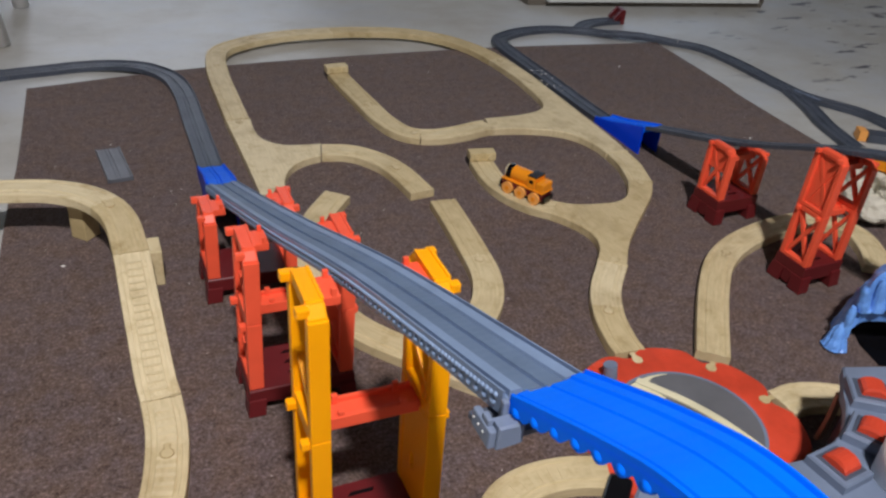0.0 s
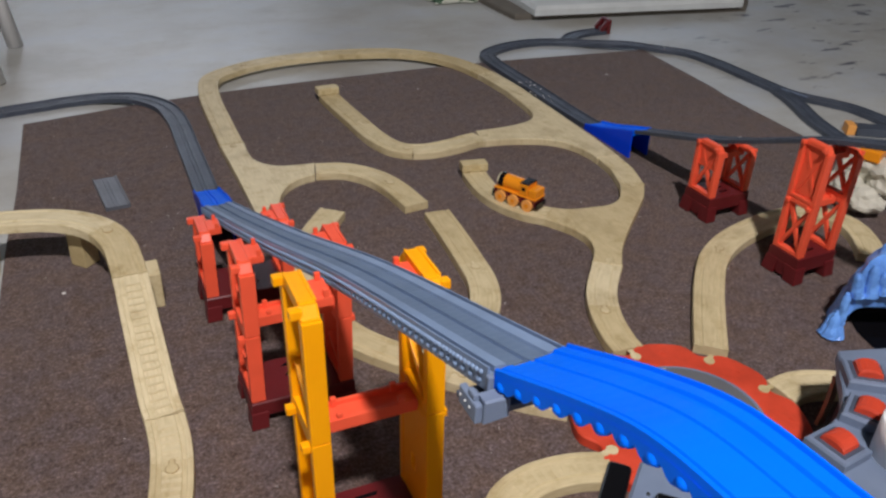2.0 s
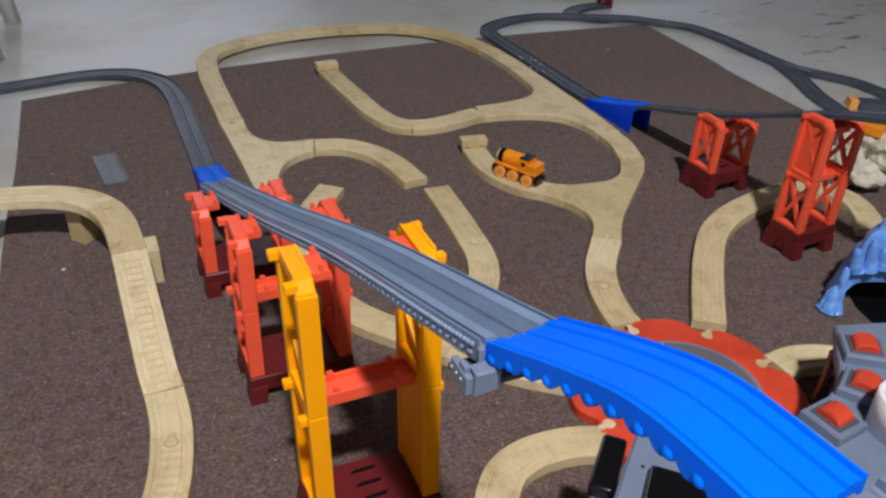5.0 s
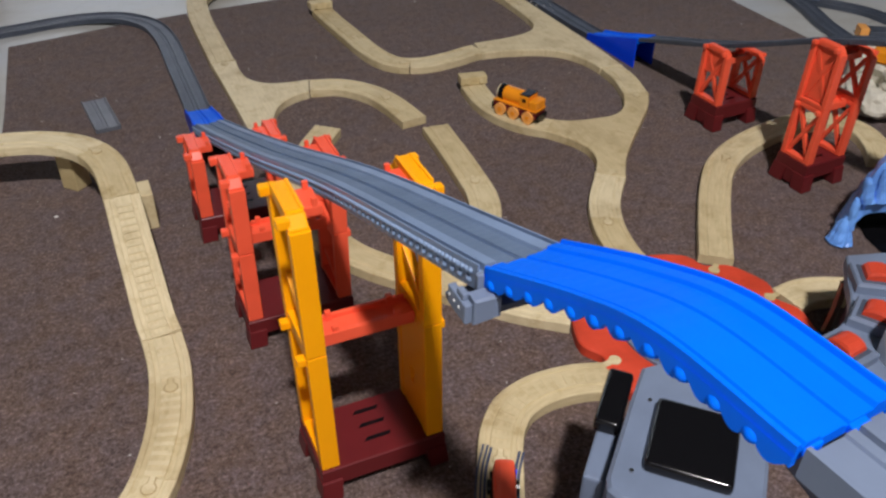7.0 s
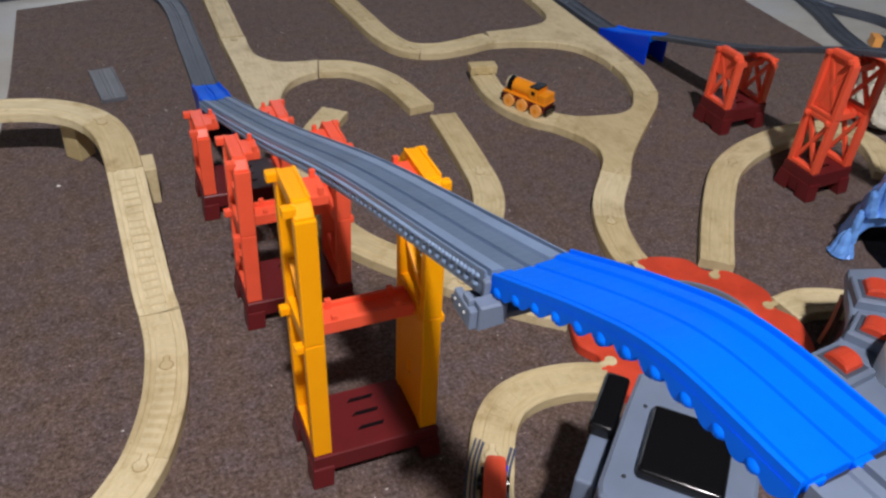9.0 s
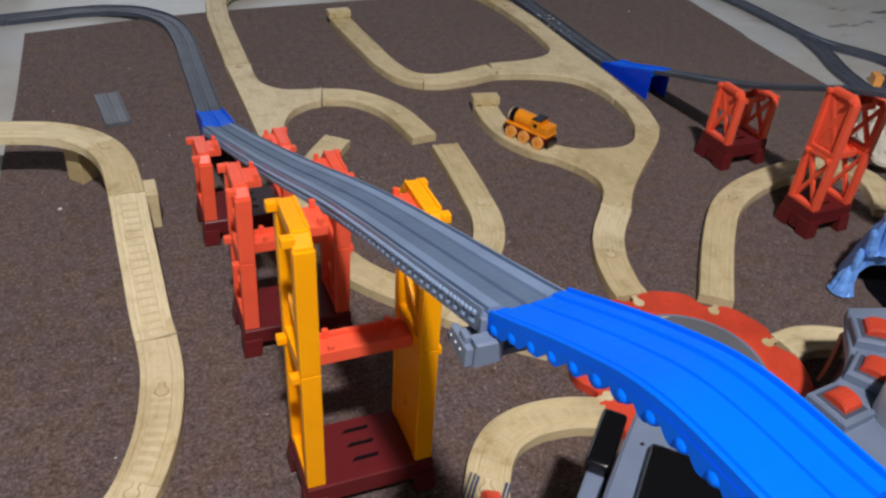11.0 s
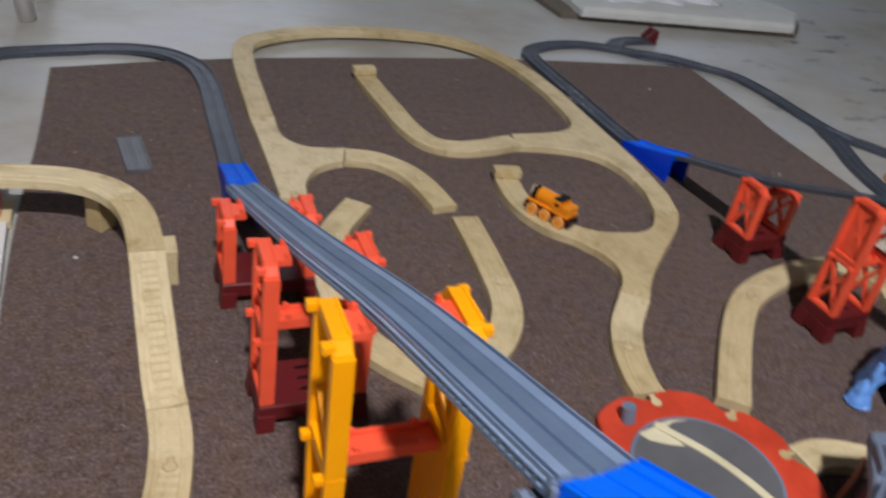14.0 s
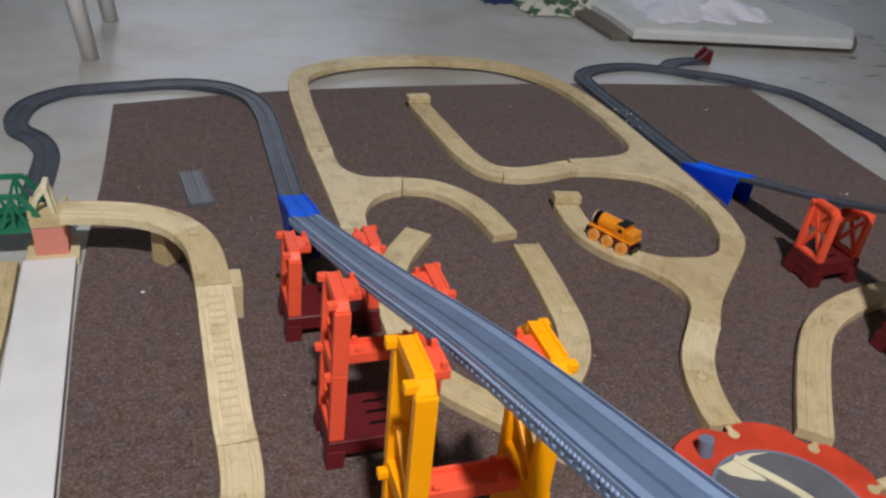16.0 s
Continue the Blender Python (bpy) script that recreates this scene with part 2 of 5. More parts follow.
# ------------------------------------------------------------ mesh helpers
def part(name, bm, material, parent=None, label="", smooth=False):
    me = bpy.data.meshes.new(name)
    bmesh.ops.recalc_face_normals(bm, faces=bm.faces[:])
    for f in bm.faces:
        f.smooth = smooth
    bm.to_mesh(me)
    bm.free()
    for m in material if isinstance(material, (list, tuple)) else [material]:
        me.materials.append(m)
    ob = new(name, me)
    if parent:
        ob.parent = parent
    if label:
        ob["label"] = label
    return ob


def thing(name, label, category, group="", at=None, kind=""):
    ob = new(name)
    ob.empty_display_size = 0.02
    if at is not None:
        ob.matrix_world = at
    return tagged(ob, label, category, group, kind)


def box(bm, x0, x1, y0, y1, z0, z1, bevel=0.0, m=None, segments=2):
    vs = [bm.verts.new(v) for v in ((x0, y0, z0), (x1, y0, z0), (x1, y1, z0), (x0, y1, z0),
                                    (x0, y0, z1), (x1, y0, z1), (x1, y1, z1), (x0, y1, z1))]
    fs = [bm.faces.new([vs[i] for i in q]) for q in ((3, 2, 1, 0), (4, 5, 6, 7), (0, 1, 5, 4), (1, 2, 6, 5), (2, 3, 7, 6), (3, 0, 4, 7))]
    if bevel:
        es = list({e for f in fs for e in f.edges})
        got = bmesh.ops.bevel(bm, geom=es, offset=bevel, segments=segments, profile=0.6, affect="EDGES")
        vs = list({v for f in got["faces"] for v in f.verts} | {v for v in vs if v.is_valid})
    if m is not None:
        bmesh.ops.transform(bm, matrix=m, verts=vs)
    return bm


def bar(bm, a, b, w, h, bevel=0.0):
    """A square bar from a to b; w across, h in the plane of the bar and the vertical."""
    a, b = Vector(a), Vector(b)
    d = b - a
    x = d.normalized()
    up = Vector((0, 0, 1)) if abs(x.z) < 0.95 else Vector((0, 1, 0))
    y = up.cross(x).normalized()
    z = x.cross(y)
    m = Matrix((x, y, z)).transposed().to_4x4()
    m.translation = a
    return box(bm, 0, d.length, -w / 2, w / 2, -h / 2, h / 2, bevel, m)


def rod(bm, a, b, r, n=14, r2=None):
    a, b = Vector(a), Vector(b)
    q = (b - a).to_track_quat("Z", "Y").to_matrix().to_4x4()
    q.translation = (a + b) / 2
    bmesh.ops.create_cone(bm, cap_ends=True, segments=n, radius1=r, radius2=r if r2 is None else r2, depth=(b - a).length, matrix=q)
    return bm


def ball(bm, c, r, n=12, squash=(1, 1, 1)):
    m = Matrix.Translation(c) @ Matrix.Diagonal((*squash, 1))
    bmesh.ops.create_uvsphere(bm, u_segments=n, v_segments=max(6, n // 2), radius=r, matrix=m)
    return bm


def curve(points, step=0.006):
    """A smooth line through control points, sampled evenly."""
    p = [Vector(q) for q in points]
    p = [p[0] * 2 - p[1], *p, p[-1] * 2 - p[-2]]
    fine = []
    for i in range(1, len(p) - 2):
        for k in range(24):
            t = k / 24
            fine.append(0.5 * (2 * p[i] + (p[i + 1] - p[i - 1]) * t + (2 * p[i - 1] - 5 * p[i] + 4 * p[i + 1] - p[i + 2]) * t * t
                               + (3 * p[i] - p[i - 1] - 3 * p[i + 1] + p[i + 2]) * t ** 3))
    fine.append(p[-2])
    run = [0.0]
    for a, b in zip(fine, fine[1:]):
        run.append(run[-1] + (b - a).length)
    n = max(2, round(run[-1] / step))
    out, j = [], 0
    for k in range(n + 1):
        s = run[-1] * k / n
        while j < len(fine) - 2 and run[j + 1] < s:
            j += 1
        out.append(fine[j].lerp(fine[j + 1], (s - run[j]) / max(1e-9, run[j + 1] - run[j])))
    return out


def sweep(bm, line, profile, drop=None):
    """Sweeps a profile of (across, up) along a line; UV in metres: across and along."""
    uv = bm.loops.layers.uv.verify()
    rows, run = [], 0.0
    for i, c in enumerate(line):
        t = line[min(i + 1, len(line) - 1)] - line[max(i - 1, 0)]
        side = Vector((t.y, -t.x, 0)).normalized()
        if i:
            run += (c - line[i - 1]).length
        rows.append(([bm.verts.new(c + side * u + Vector((0, 0, v))) for u, v in profile], run))
    n = len(profile)
    around = [0.0]
    for k in range(n):
        (u0, v0), (u1, v1) = profile[k], profile[(k + 1) % n]
        around.append(around[-1] + math.hypot(u1 - u0, v1 - v0))
    for (a, sa), (b, sb) in zip(rows, rows[1:]):
        for k in range(n):
            f = bm.faces.new((a[k], a[(k + 1) % n], b[(k + 1) % n], b[k]))
            for loop, q in zip(f.loops, ((around[k], sa), (around[k + 1], sa), (around[k + 1], sb), (around[k], sb))):
                loop[uv].uv = q
    bm.faces.new(rows[0][0])
    bm.faces.new(rows[-1][0][::-1])
    return bm


def prism(bm, outline, z0, z1, chamfer=0.0, uvs=True):
    """An upright slab with the given outline and a small chamfer round its top."""
    uv = bm.loops.layers.uv.verify()
    n = len(outline)
    pts = [Vector((*q[:2], 0)) for q in outline]
    area = sum(a.x * b.y - b.x * a.y for a, b in zip(pts, pts[1:] + pts[:1]))
    if area < 0:
        pts.reverse()
    inner = []
    for i in range(n):
        d = (pts[(i + 1) % n] - pts[i - 1]).normalized()
        inner.append(pts[i] + Vector((-d.y, d.x, 0)) * chamfer)
    lo = [bm.verts.new((p.x, p.y, z0)) for p in pts]
    hi = [bm.verts.new((p.x, p.y, z1 - chamfer)) for p in pts]
    faces = [bm.faces.new((lo[i], lo[(i + 1) % n], hi[(i + 1) % n], hi[i])) for i in range(n)]
    top = hi
    if chamfer:
        top = [bm.verts.new((p.x, p.y, z1)) for p in inner]
        faces += [bm.faces.new((hi[i], hi[(i + 1) % n], top[(i + 1) % n], top[i])) for i in range(n)]
    faces += [bm.faces.new(top), bm.faces.new(lo[::-1])]
    for f in faces:
        for loop in f.loops:
            loop[uv].uv = loop.vert.co.xy
    return bm


def round_outline(points, step=0.004):
    """A smooth closed outline through control points."""
    p = list(points)
    k = len(p)
    out = []
    for i in range(k):
        a, b, c, d = (Vector((*p[(i + o) % k][:2], 0)) for o in (-1, 0, 1, 2))
        sharp = len(p[i]) > 2 and len(p[(i + 1) % k]) > 2
        m = 1 if sharp else max(2, round((c - b).length / step))
        for s in range(m):
            t = s / m
            if len(p[i]) > 2:
                a = b * 2 - c
            if len(p[(i + 1) % k]) > 2:
                d = c * 2 - b
            out.append(0.5 * (2 * b + (c - a) * t + (2 * a - 5 * b + 4 * c - d) * t * t + (3 * b - a - 3 * c + d) * t ** 3))
    return [(v.x, v.y) for v in out]


def inset(outline, d):
    """The closed outline drawn inwards by d."""
    p = [Vector((*q, 0)) for q in outline]
    if sum(a.x * b.y - b.x * a.y for a, b in zip(p, p[1:] + p[:1])) < 0:
        p.reverse()
    out = []
    for i, c in enumerate(p):
        t = (p[(i + 1) % len(p)] - p[i - 1]).normalized()
        out.append((c.x - t.y * d, c.y + t.x * d))
    return out


# ------------------------------------------------------------- the setting
FLOOR_Z = -0.007


def slab(name, label, x0, x1, y0, y1, z0, z1, material, category):
    return tagged(part(name, box(bmesh.new(), x0, x1, y0, y1, z0, z1), material), label, category, kind="structure")


slab("floor", "worn pale grey painted concrete floor with dark chips", -2.6, 4.4, -2.2, 4.5, FLOOR_Z - 0.1, FLOOR_Z, M_FLOOR, "floor")
# ceiling and walls stay out of view; added to close the room
slab("ceiling", "plain unseen ceiling, dark taupe to cut bounced light", -2.6, 4.4, -2.2, 4.5, 2.86, 2.96, M_CEIL, "ceiling")
slab("wall_west", "plain unseen wall, dark taupe to cut bounced light", -2.7, -2.6, -2.2, 4.5, FLOOR_Z - 0.1, 2.96, M_WALL, "wall")
slab("wall_east", "plain unseen wall, dark taupe to cut bounced light", 4.4, 4.5, -2.2, 4.5, FLOOR_Z - 0.1, 2.96, M_WALL, "wall")
def north_wall(openings, y0, y1):
    """A wall with window openings (x0, x1) and their framed panes."""
    b = bmesh.new()
    edges = [-2.7, *(x for o in openings for x in o), 4.5]
    for a, c in zip(edges[::2], edges[1::2]):
        box(b, a, c, y0, y1, FLOOR_Z - 0.1, 2.96)
    for x0, x1 in openings:
        box(b, x0, x1, y0, y1, FLOOR_Z - 0.1, 0.6)
        box(b, x0, x1, y0, y1, 2.0, 2.96)
    tagged(part("wall_north", b, M_WALL), "plain unseen wall with two window openings, dark taupe to cut bounced light", "wall", kind="structure")
    ym = (y0 + y1) / 2
    for n, (x0, x1) in enumerate(openings):
        window = tagged(new("window_%d" % (n + 1)), "white framed window with clear glass panes", "window", kind="structure")
        xm = (x0 + x1) / 2
        for a, c, z0, z1 in ((x0, x1, 0.6, 0.66), (x0, x1, 1.94, 2.0), (x0, x0 + 0.06, 0.66, 1.94), (x1 - 0.06, x1, 0.66, 1.94), (xm - 0.03, xm + 0.03, 0.66, 1.94)):
            part("window_frame", box(bmesh.new(), a, c, ym - 0.03, ym + 0.03, z0, z1, 0.004), M_PVC, window)
        for a, c in ((x0 + 0.06, xm - 0.03), (xm + 0.03, x1 - 0.06)):
            pane = part("pane", box(bmesh.new(), a, c, ym - 0.003, ym + 0.003, 0.66, 1.94), M_GLASS, window, "clear glass pane")
            pane.visible_shadow = False


north_wall(((-0.45, 1.25), (2.50, 4.20)), 4.5, 4.6)
slab("wall_south", "plain unseen wall, dark taupe to cut bounced light", -2.7, 4.5, -2.3, -2.2, FLOOR_Z - 0.1, 2.96, M_WALL, "wall")
fixture = tagged(new("pendant_lamp"), "round white pendant lamp hanging from the ceiling", "lamp")
part("cord", rod(bmesh.new(), (LAMP[0], LAMP[1], LAMP[2] + 0.06), (LAMP[0], LAMP[1], 2.86), 0.004, 10), M_PVC, fixture)
part("shade", rod(bmesh.new(), (LAMP[0], LAMP[1], LAMP[2] + 0.02), (LAMP[0], LAMP[1], LAMP[2] + 0.07), 0.17, 40, 0.06), M_PVC, fixture)
part("diffuser", rod(bmesh.new(), (LAMP[0], LAMP[1], LAMP[2] + 0.010), (LAMP[0], LAMP[1], LAMP[2] + 0.02), 0.155, 40), M_LENS, fixture, "white lamp diffuser")

carpet = bmesh.new()
edge = [(-0.116, 1.446, 1)] + [(0.14, 1.492), (0.42, 1.512), (0.80, 1.516)] + [(1.208, 1.490, 1)] + [(1.197, 1.24), (1.184, 0.98)] + [(1.176, -0.55, 1), (-0.1475, -0.55, 1)] + [(-0.1470, 0.60), (-0.1465, 0.84), (-0.139, 1.02), (-0.128, 1.16), (-0.122, 1.29)]
prism(carpet, round_outline(edge, 0.03), FLOOR_Z + 0.0005, 0.0, 0.002)
tagged(part("carpet", carpet, M_CARPET), "dark brown speckled carpet piece lying on the pale floor", "carpet")

# -------------------------------------------------------------- wooden track
HALF = 0.0190
WOOD_PROFILE = [(-HALF, 0.0), (-HALF, 0.0106), (-0.0186, 0.0116), (-0.0176, 0.012), (-0.0136, 0.012), (-0.0130, 0.0112), (-0.0092, 0.0112), (-0.0086, 0.012)]
WOOD_PROFILE += [(-u, v) for u, v in WOOD_PROFILE[::-1]]


def wooden_track(points, lengths, label, z=0.0004, group="wooden railway tracks", ridges=False):
    """Lays pieces end to end along a line; each piece is a thing with its peg."""
    line = curve([(*q, z) if len(q) == 2 else q for q in points], 0.005)
    total, i0, made = len(line) - 1, 0, []
    cuts = [round(total * sum(lengths[:k]) / sum(lengths)) for k in range(1, len(lengths) + 1)]
    for n, cut in enumerate(cuts):
        seg = [v.copy() for v in line[i0 : cut + 1]]
        i0 = cut
        seg[0] = seg[0].lerp(seg[1], 0.02)
        seg[-1] = seg[-1].lerp(seg[-2], 0.02)
        ob = tagged(part("wooden_track", sweep(bmesh.new(), seg, WOOD_PROFILE), M_WOOD), label, "toy track", group)
        made.append(ob)
        if ridges:
            b, run, last = bmesh.new(), 0.0, 0.0
            for p, q in zip(seg, seg[1:]):
                run += (q - p).length
                if run - last >= 0.0085 and run > 0.012:
                    last = run
                    d = (q - p).normalized()
                    side = Vector((d.y, -d.x, 0)).normalized()
                    up = Vector((0, 0, 0.0121))
                    bar(b, q - side * 0.0085 + up, q + side * 0.0085 + up, 0.0046, 0.0005)
            tagged(part("ridge_texture", b, M_WOOD, ob), kind="stuff")
        if n < len(cuts) - 1:
            d = (seg[-1] - seg[-2]).normalized()
            e, top = seg[-1], Vector((0, 0, 0.0122))
            # dark disc laid under the peg: the joint gap's shade, put in as colour
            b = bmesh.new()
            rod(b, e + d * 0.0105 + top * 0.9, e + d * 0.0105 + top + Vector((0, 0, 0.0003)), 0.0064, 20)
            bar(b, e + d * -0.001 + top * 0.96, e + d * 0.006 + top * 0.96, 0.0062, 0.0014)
            part("socket", b, M_GAP_SHADE, ob, "darker wood disc, the shaded joint gap painted in")
            b = bmesh.new()
            rod(b, e + d * 0.0105 + top * 0.9, e + d * 0.0105 + top + Vector((0, 0, 0.0007)), 0.0053, 20)
            bar(b, e + d * -0.002 + top * 0.98, e + d * 0.007 + top * 0.98, 0.0044, 0.0018)
            part("peg", b, M_WOOD, ob)
    return made


BEECH = "pale beech wooden toy railway track lying on brown carpet"
# far loop from the near-left switch, over the bare floor, back to the right-hand switch
wooden_track([(0.196, 1.225), (0.198, 1.33), (0.202, 1.45), (0.221, 1.549), (0.279, 1.598), (0.355, 1.627), (0.44, 1.637), (0.52, 1.635),
              (0.62, 1.614), (0.69, 1.568), (0.735, 1.50), (0.757, 1.42), (0.767, 1.33), (0.768, 1.298)], [2.2, 1.6, 1.7, 2.0, 1.7, 1.1], BEECH)
# dead-end spur inside the loop
wooden_track([(0.598, 1.122), (0.570, 1.1165), (0.540, 1.1085), (0.490, 1.105), (0.450, 1.125), (0.431, 1.178), (0.423, 1.26), (0.417, 1.33), (0.413, 1.395)],
             [1.2, 1.3, 1.5], BEECH)
# loop between the two right-hand switches
wooden_track([(0.764, 0.972), (0.760, 0.93), (0.744, 0.878)], [1], BEECH)
# from the lower switch to the turntable
wooden_track([(0.572, 0.688), (0.532, 0.640), (0.508, 0.594), (0.496, 0.550), (0.4935, 0.527)], [1.2, 1], BEECH)
# siding under the yellow engine
wooden_track([(0.570, 0.837), (0.545, 0.862), (0.527, 0.90), (0.522, 0.945), (0.528, 0.998)], [1], "pale beech wooden track curving under a yellow toy engine")
# branch of the near-left switch
wooden_track([(0.2983, 1.0890), (0.340, 1.0765), (0.373, 1.042), (0.392, 0.995), (0.402, 0.926)], [1.4, 1], BEECH)
# piece beyond the gap, bending away under the plastic bridge
wooden_track([(0.421, 0.896), (0.416, 0.83), (0.410, 0.77), (0.402, 0.712), (0.383, 0.665), (0.352, 0.628), (0.318, 0.607)], [1.3, 1.6], BEECH)
# line that runs below the bridge
wooden_track([(0.282, 0.9495), (0.262, 0.925), (0.238, 0.893), (0.216, 0.850), (0.204, 0.800), (0.2015, 0.750), (0.203, 0.705), (0.213, 0.668), (0.232, 0.635),
              (0.258, 0.603), (0.285, 0.573), (0.312, 0.543), (0.346, 0.508), (0.386, 0.476)], [0.9, 1.6, 1.8, 1.2], BEECH)
# straight and curve on the far side of the turntable
wooden_track([(0.583, 0.4955), (0.630, 0.556), (0.677, 0.612), (0.722, 0.656), (0.780, 0.688), (0.852, 0.708), (0.912, 0.714), (0.958, 0.700), (0.974, 0.663), (0.958, 0.618), (0.930, 0.580)], [1.9, 1.7, 1.5], BEECH)
# curve on the near side of the turntable
wagon_track = wooden_track([(0.374, 0.384), (0.345, 0.394), (0.318, 0.3975), (0.295, 0.396), (0.272, 0.388), (0.254, 0.372), (0.2415, 0.354), (0.229, 0.330), (0.214, 0.298), (0.205, 0.25)], [1.5, 1], BEECH, ridges=True)[-1]
wooden_track([(0.602, 0.409), (0.635, 0.411), (0.672, 0.398), (0.71, 0.37)], [1], BEECH)


def wooden_switch(outline, label, ends):
    """A flat switch plate with a round peg let into each of its ends; ends: x, y, direction."""
    t = thing("wooden_switch", label, "toy track", "wooden railway tracks")
    part("plate", prism(bmesh.new(), inset(round_outline(outline), 0.0011), 0.0004, 0.0124, 0.0011), M_WOOD, t)
    for x, y, a in ends:
        m = pose(x, y, 0, 0, 0, a)
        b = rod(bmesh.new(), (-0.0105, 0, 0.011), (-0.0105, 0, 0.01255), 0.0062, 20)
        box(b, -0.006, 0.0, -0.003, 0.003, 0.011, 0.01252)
        part("socket", b, M_GAP_SHADE, t, "darker wood disc, the shaded joint gap painted in").matrix_world = m
        b = rod(bmesh.new(), (-0.0105, 0, 0.011), (-0.0105, 0, 0.0129), 0.0055, 20)
        box(b, -0.006, 0.0005, -0.0024, 0.0024, 0.011, 0.01285)
        part("peg", b, M_WOOD, t).matrix_world = m
    return t


SW = "pale beech wooden Y-shaped switch track on brown carpet"
wooden_switch([(0.176, 1.224, 1), (0.178, 1.10), (0.178, 0.972, 1), (0.216, 0.962, 1), (0.222, 1.004), (0.240, 1.040), (0.266, 1.060), (0.292, 1.068, 1),
               (0.304, 1.110, 1), (0.276, 1.112), (0.243, 1.120), (0.221, 1.145), (0.215, 1.18), (0.217, 1.224, 1)], SW, ((0.1965, 1.223, 90), (0.197, 0.968, -94)))
wooden_switch([(0.748, 1.298, 1), (0.746, 1.235), (0.739, 1.188), (0.716, 1.160), (0.672, 1.148), (0.602, 1.146, 1), (0.594, 1.100, 1), (0.640, 1.094),
               (0.694, 1.076), (0.726, 1.050), (0.742, 1.008), (0.744, 0.976, 1), (0.785, 0.972, 1), (0.789, 1.045), (0.789, 1.12), (0.789, 1.20), (0.788, 1.298, 1)], SW, ((0.768, 1.297, 90), (0.599, 1.123, 190)))
wooden_switch([(0.764, 0.872, 1), (0.738, 0.836), (0.701, 0.800), (0.661, 0.762), (0.622, 0.722), (0.588, 0.676, 1), (0.556, 0.700, 1), (0.576, 0.728), (0.584, 0.755),
               (0.579, 0.783), (0.567, 0.806), (0.555, 0.824, 1), (0.582, 0.852, 1), (0.608, 0.838), (0.642, 0.832), (0.671, 0.831), (0.698, 0.846), (0.726, 0.886, 1)], SW, ((0.5715, 0.689, 215), (0.745, 0.880, 60)))


def wooden_buffer(x, y, turn):
    t = thing("wooden_buffer", "small pale wooden buffer block at a track end", "buffer", "track buffers", pose(x, y, 0.0, 0, 0, turn))
    b = bmesh.new()
    box(b, -0.021, 0.021, -0.010, 0.010, 0.0126, 0.026, 0.0018)
    part("block", b, M_BLOCKWOOD, t)
    b = bmesh.new()
    for s in (-1, 1):
        rod(b, (s * 0.011, -0.0098, 0.0195), (s * 0.011, -0.0125, 0.0195), 0.0035)
    part("bumper_stud", b, M_BLOCKWOOD, t)


wooden_buffer(0.412, 1.400, 3)
wooden_buffer(0.530, 1.003, -9)

# raised line on the left: bridge approach, posts and ramp
wooden_track([(-0.158, 0.962, 0.058), (-0.121, 0.957, 0.058), (-0.078, 0.946, 0.058), (-0.041, 0.923, 0.058), (-0.0175, 0.893, 0.057), (-0.0055, 0.8595, 0.055), (-0.0015, 0.825, 0.053), (0.0, 0.790, 0.050)],
             [1.5, 1], "pale beech wooden curve carried high on wooden posts")
wooden_track([(0.0005, 0.788, 0.050), (0.001, 0.735, 0.037), (0.002, 0.680, 0.022), (0.003, 0.625, 0.008), (0.005, 0.600, 0.003)],
             [1], "pale beech wooden ramp track descending to the carpet", ridges=True)
wooden_track([(0.005, 0.598, 0.002), (0.005, 0.560, 0.0004), (0.001, 0.525, 0.0004), (-0.006, 0.490, 0.0004), (-0.017, 0.457, 0.0004), (-0.032, 0.425, 0.0004),
              (-0.052, 0.398, 0.0004), (-0.080, 0.365, 0.0004)], [0.7, 1.3, 1], BEECH, ridges=True)


def support_post(x, y, h, wx, wy, turn):
    b = box(bmesh.new(), -wx / 2, wx / 2, -wy / 2, wy / 2, 0.0, h, 0.0015, pose(x, y, 0.0003, 0, 0, turn))
    return tagged(part("support_post", b, M_BLOCKWOOD), "plain wooden post holding up a raised wooden track", "post", "track supports")


support_post(-0.046, 0.940, 0.057, 0.024, 0.024, 43)
support_post(0.018, 0.823, 0.046, 0.030, 0.034, 0)


# ------------------------------------------------------------- plastic track
PW = 0.0205
PLASTIC_PROFILE = [(-PW, 0.0), (-PW, 0.0108), (-0.0189, 0.0108), (-0.0184, 0.0080), (-0.0165, 0.0080), (-0.0158, 0.0070), (-0.0052, 0.0070), (-0.0046, 0.0080),
                   (-0.0012, 0.0080), (-0.0008, 0.0058)]
PLASTIC_PROFILE += [(-u, v) for u, v in PLASTIC_PROFILE[::-1]]


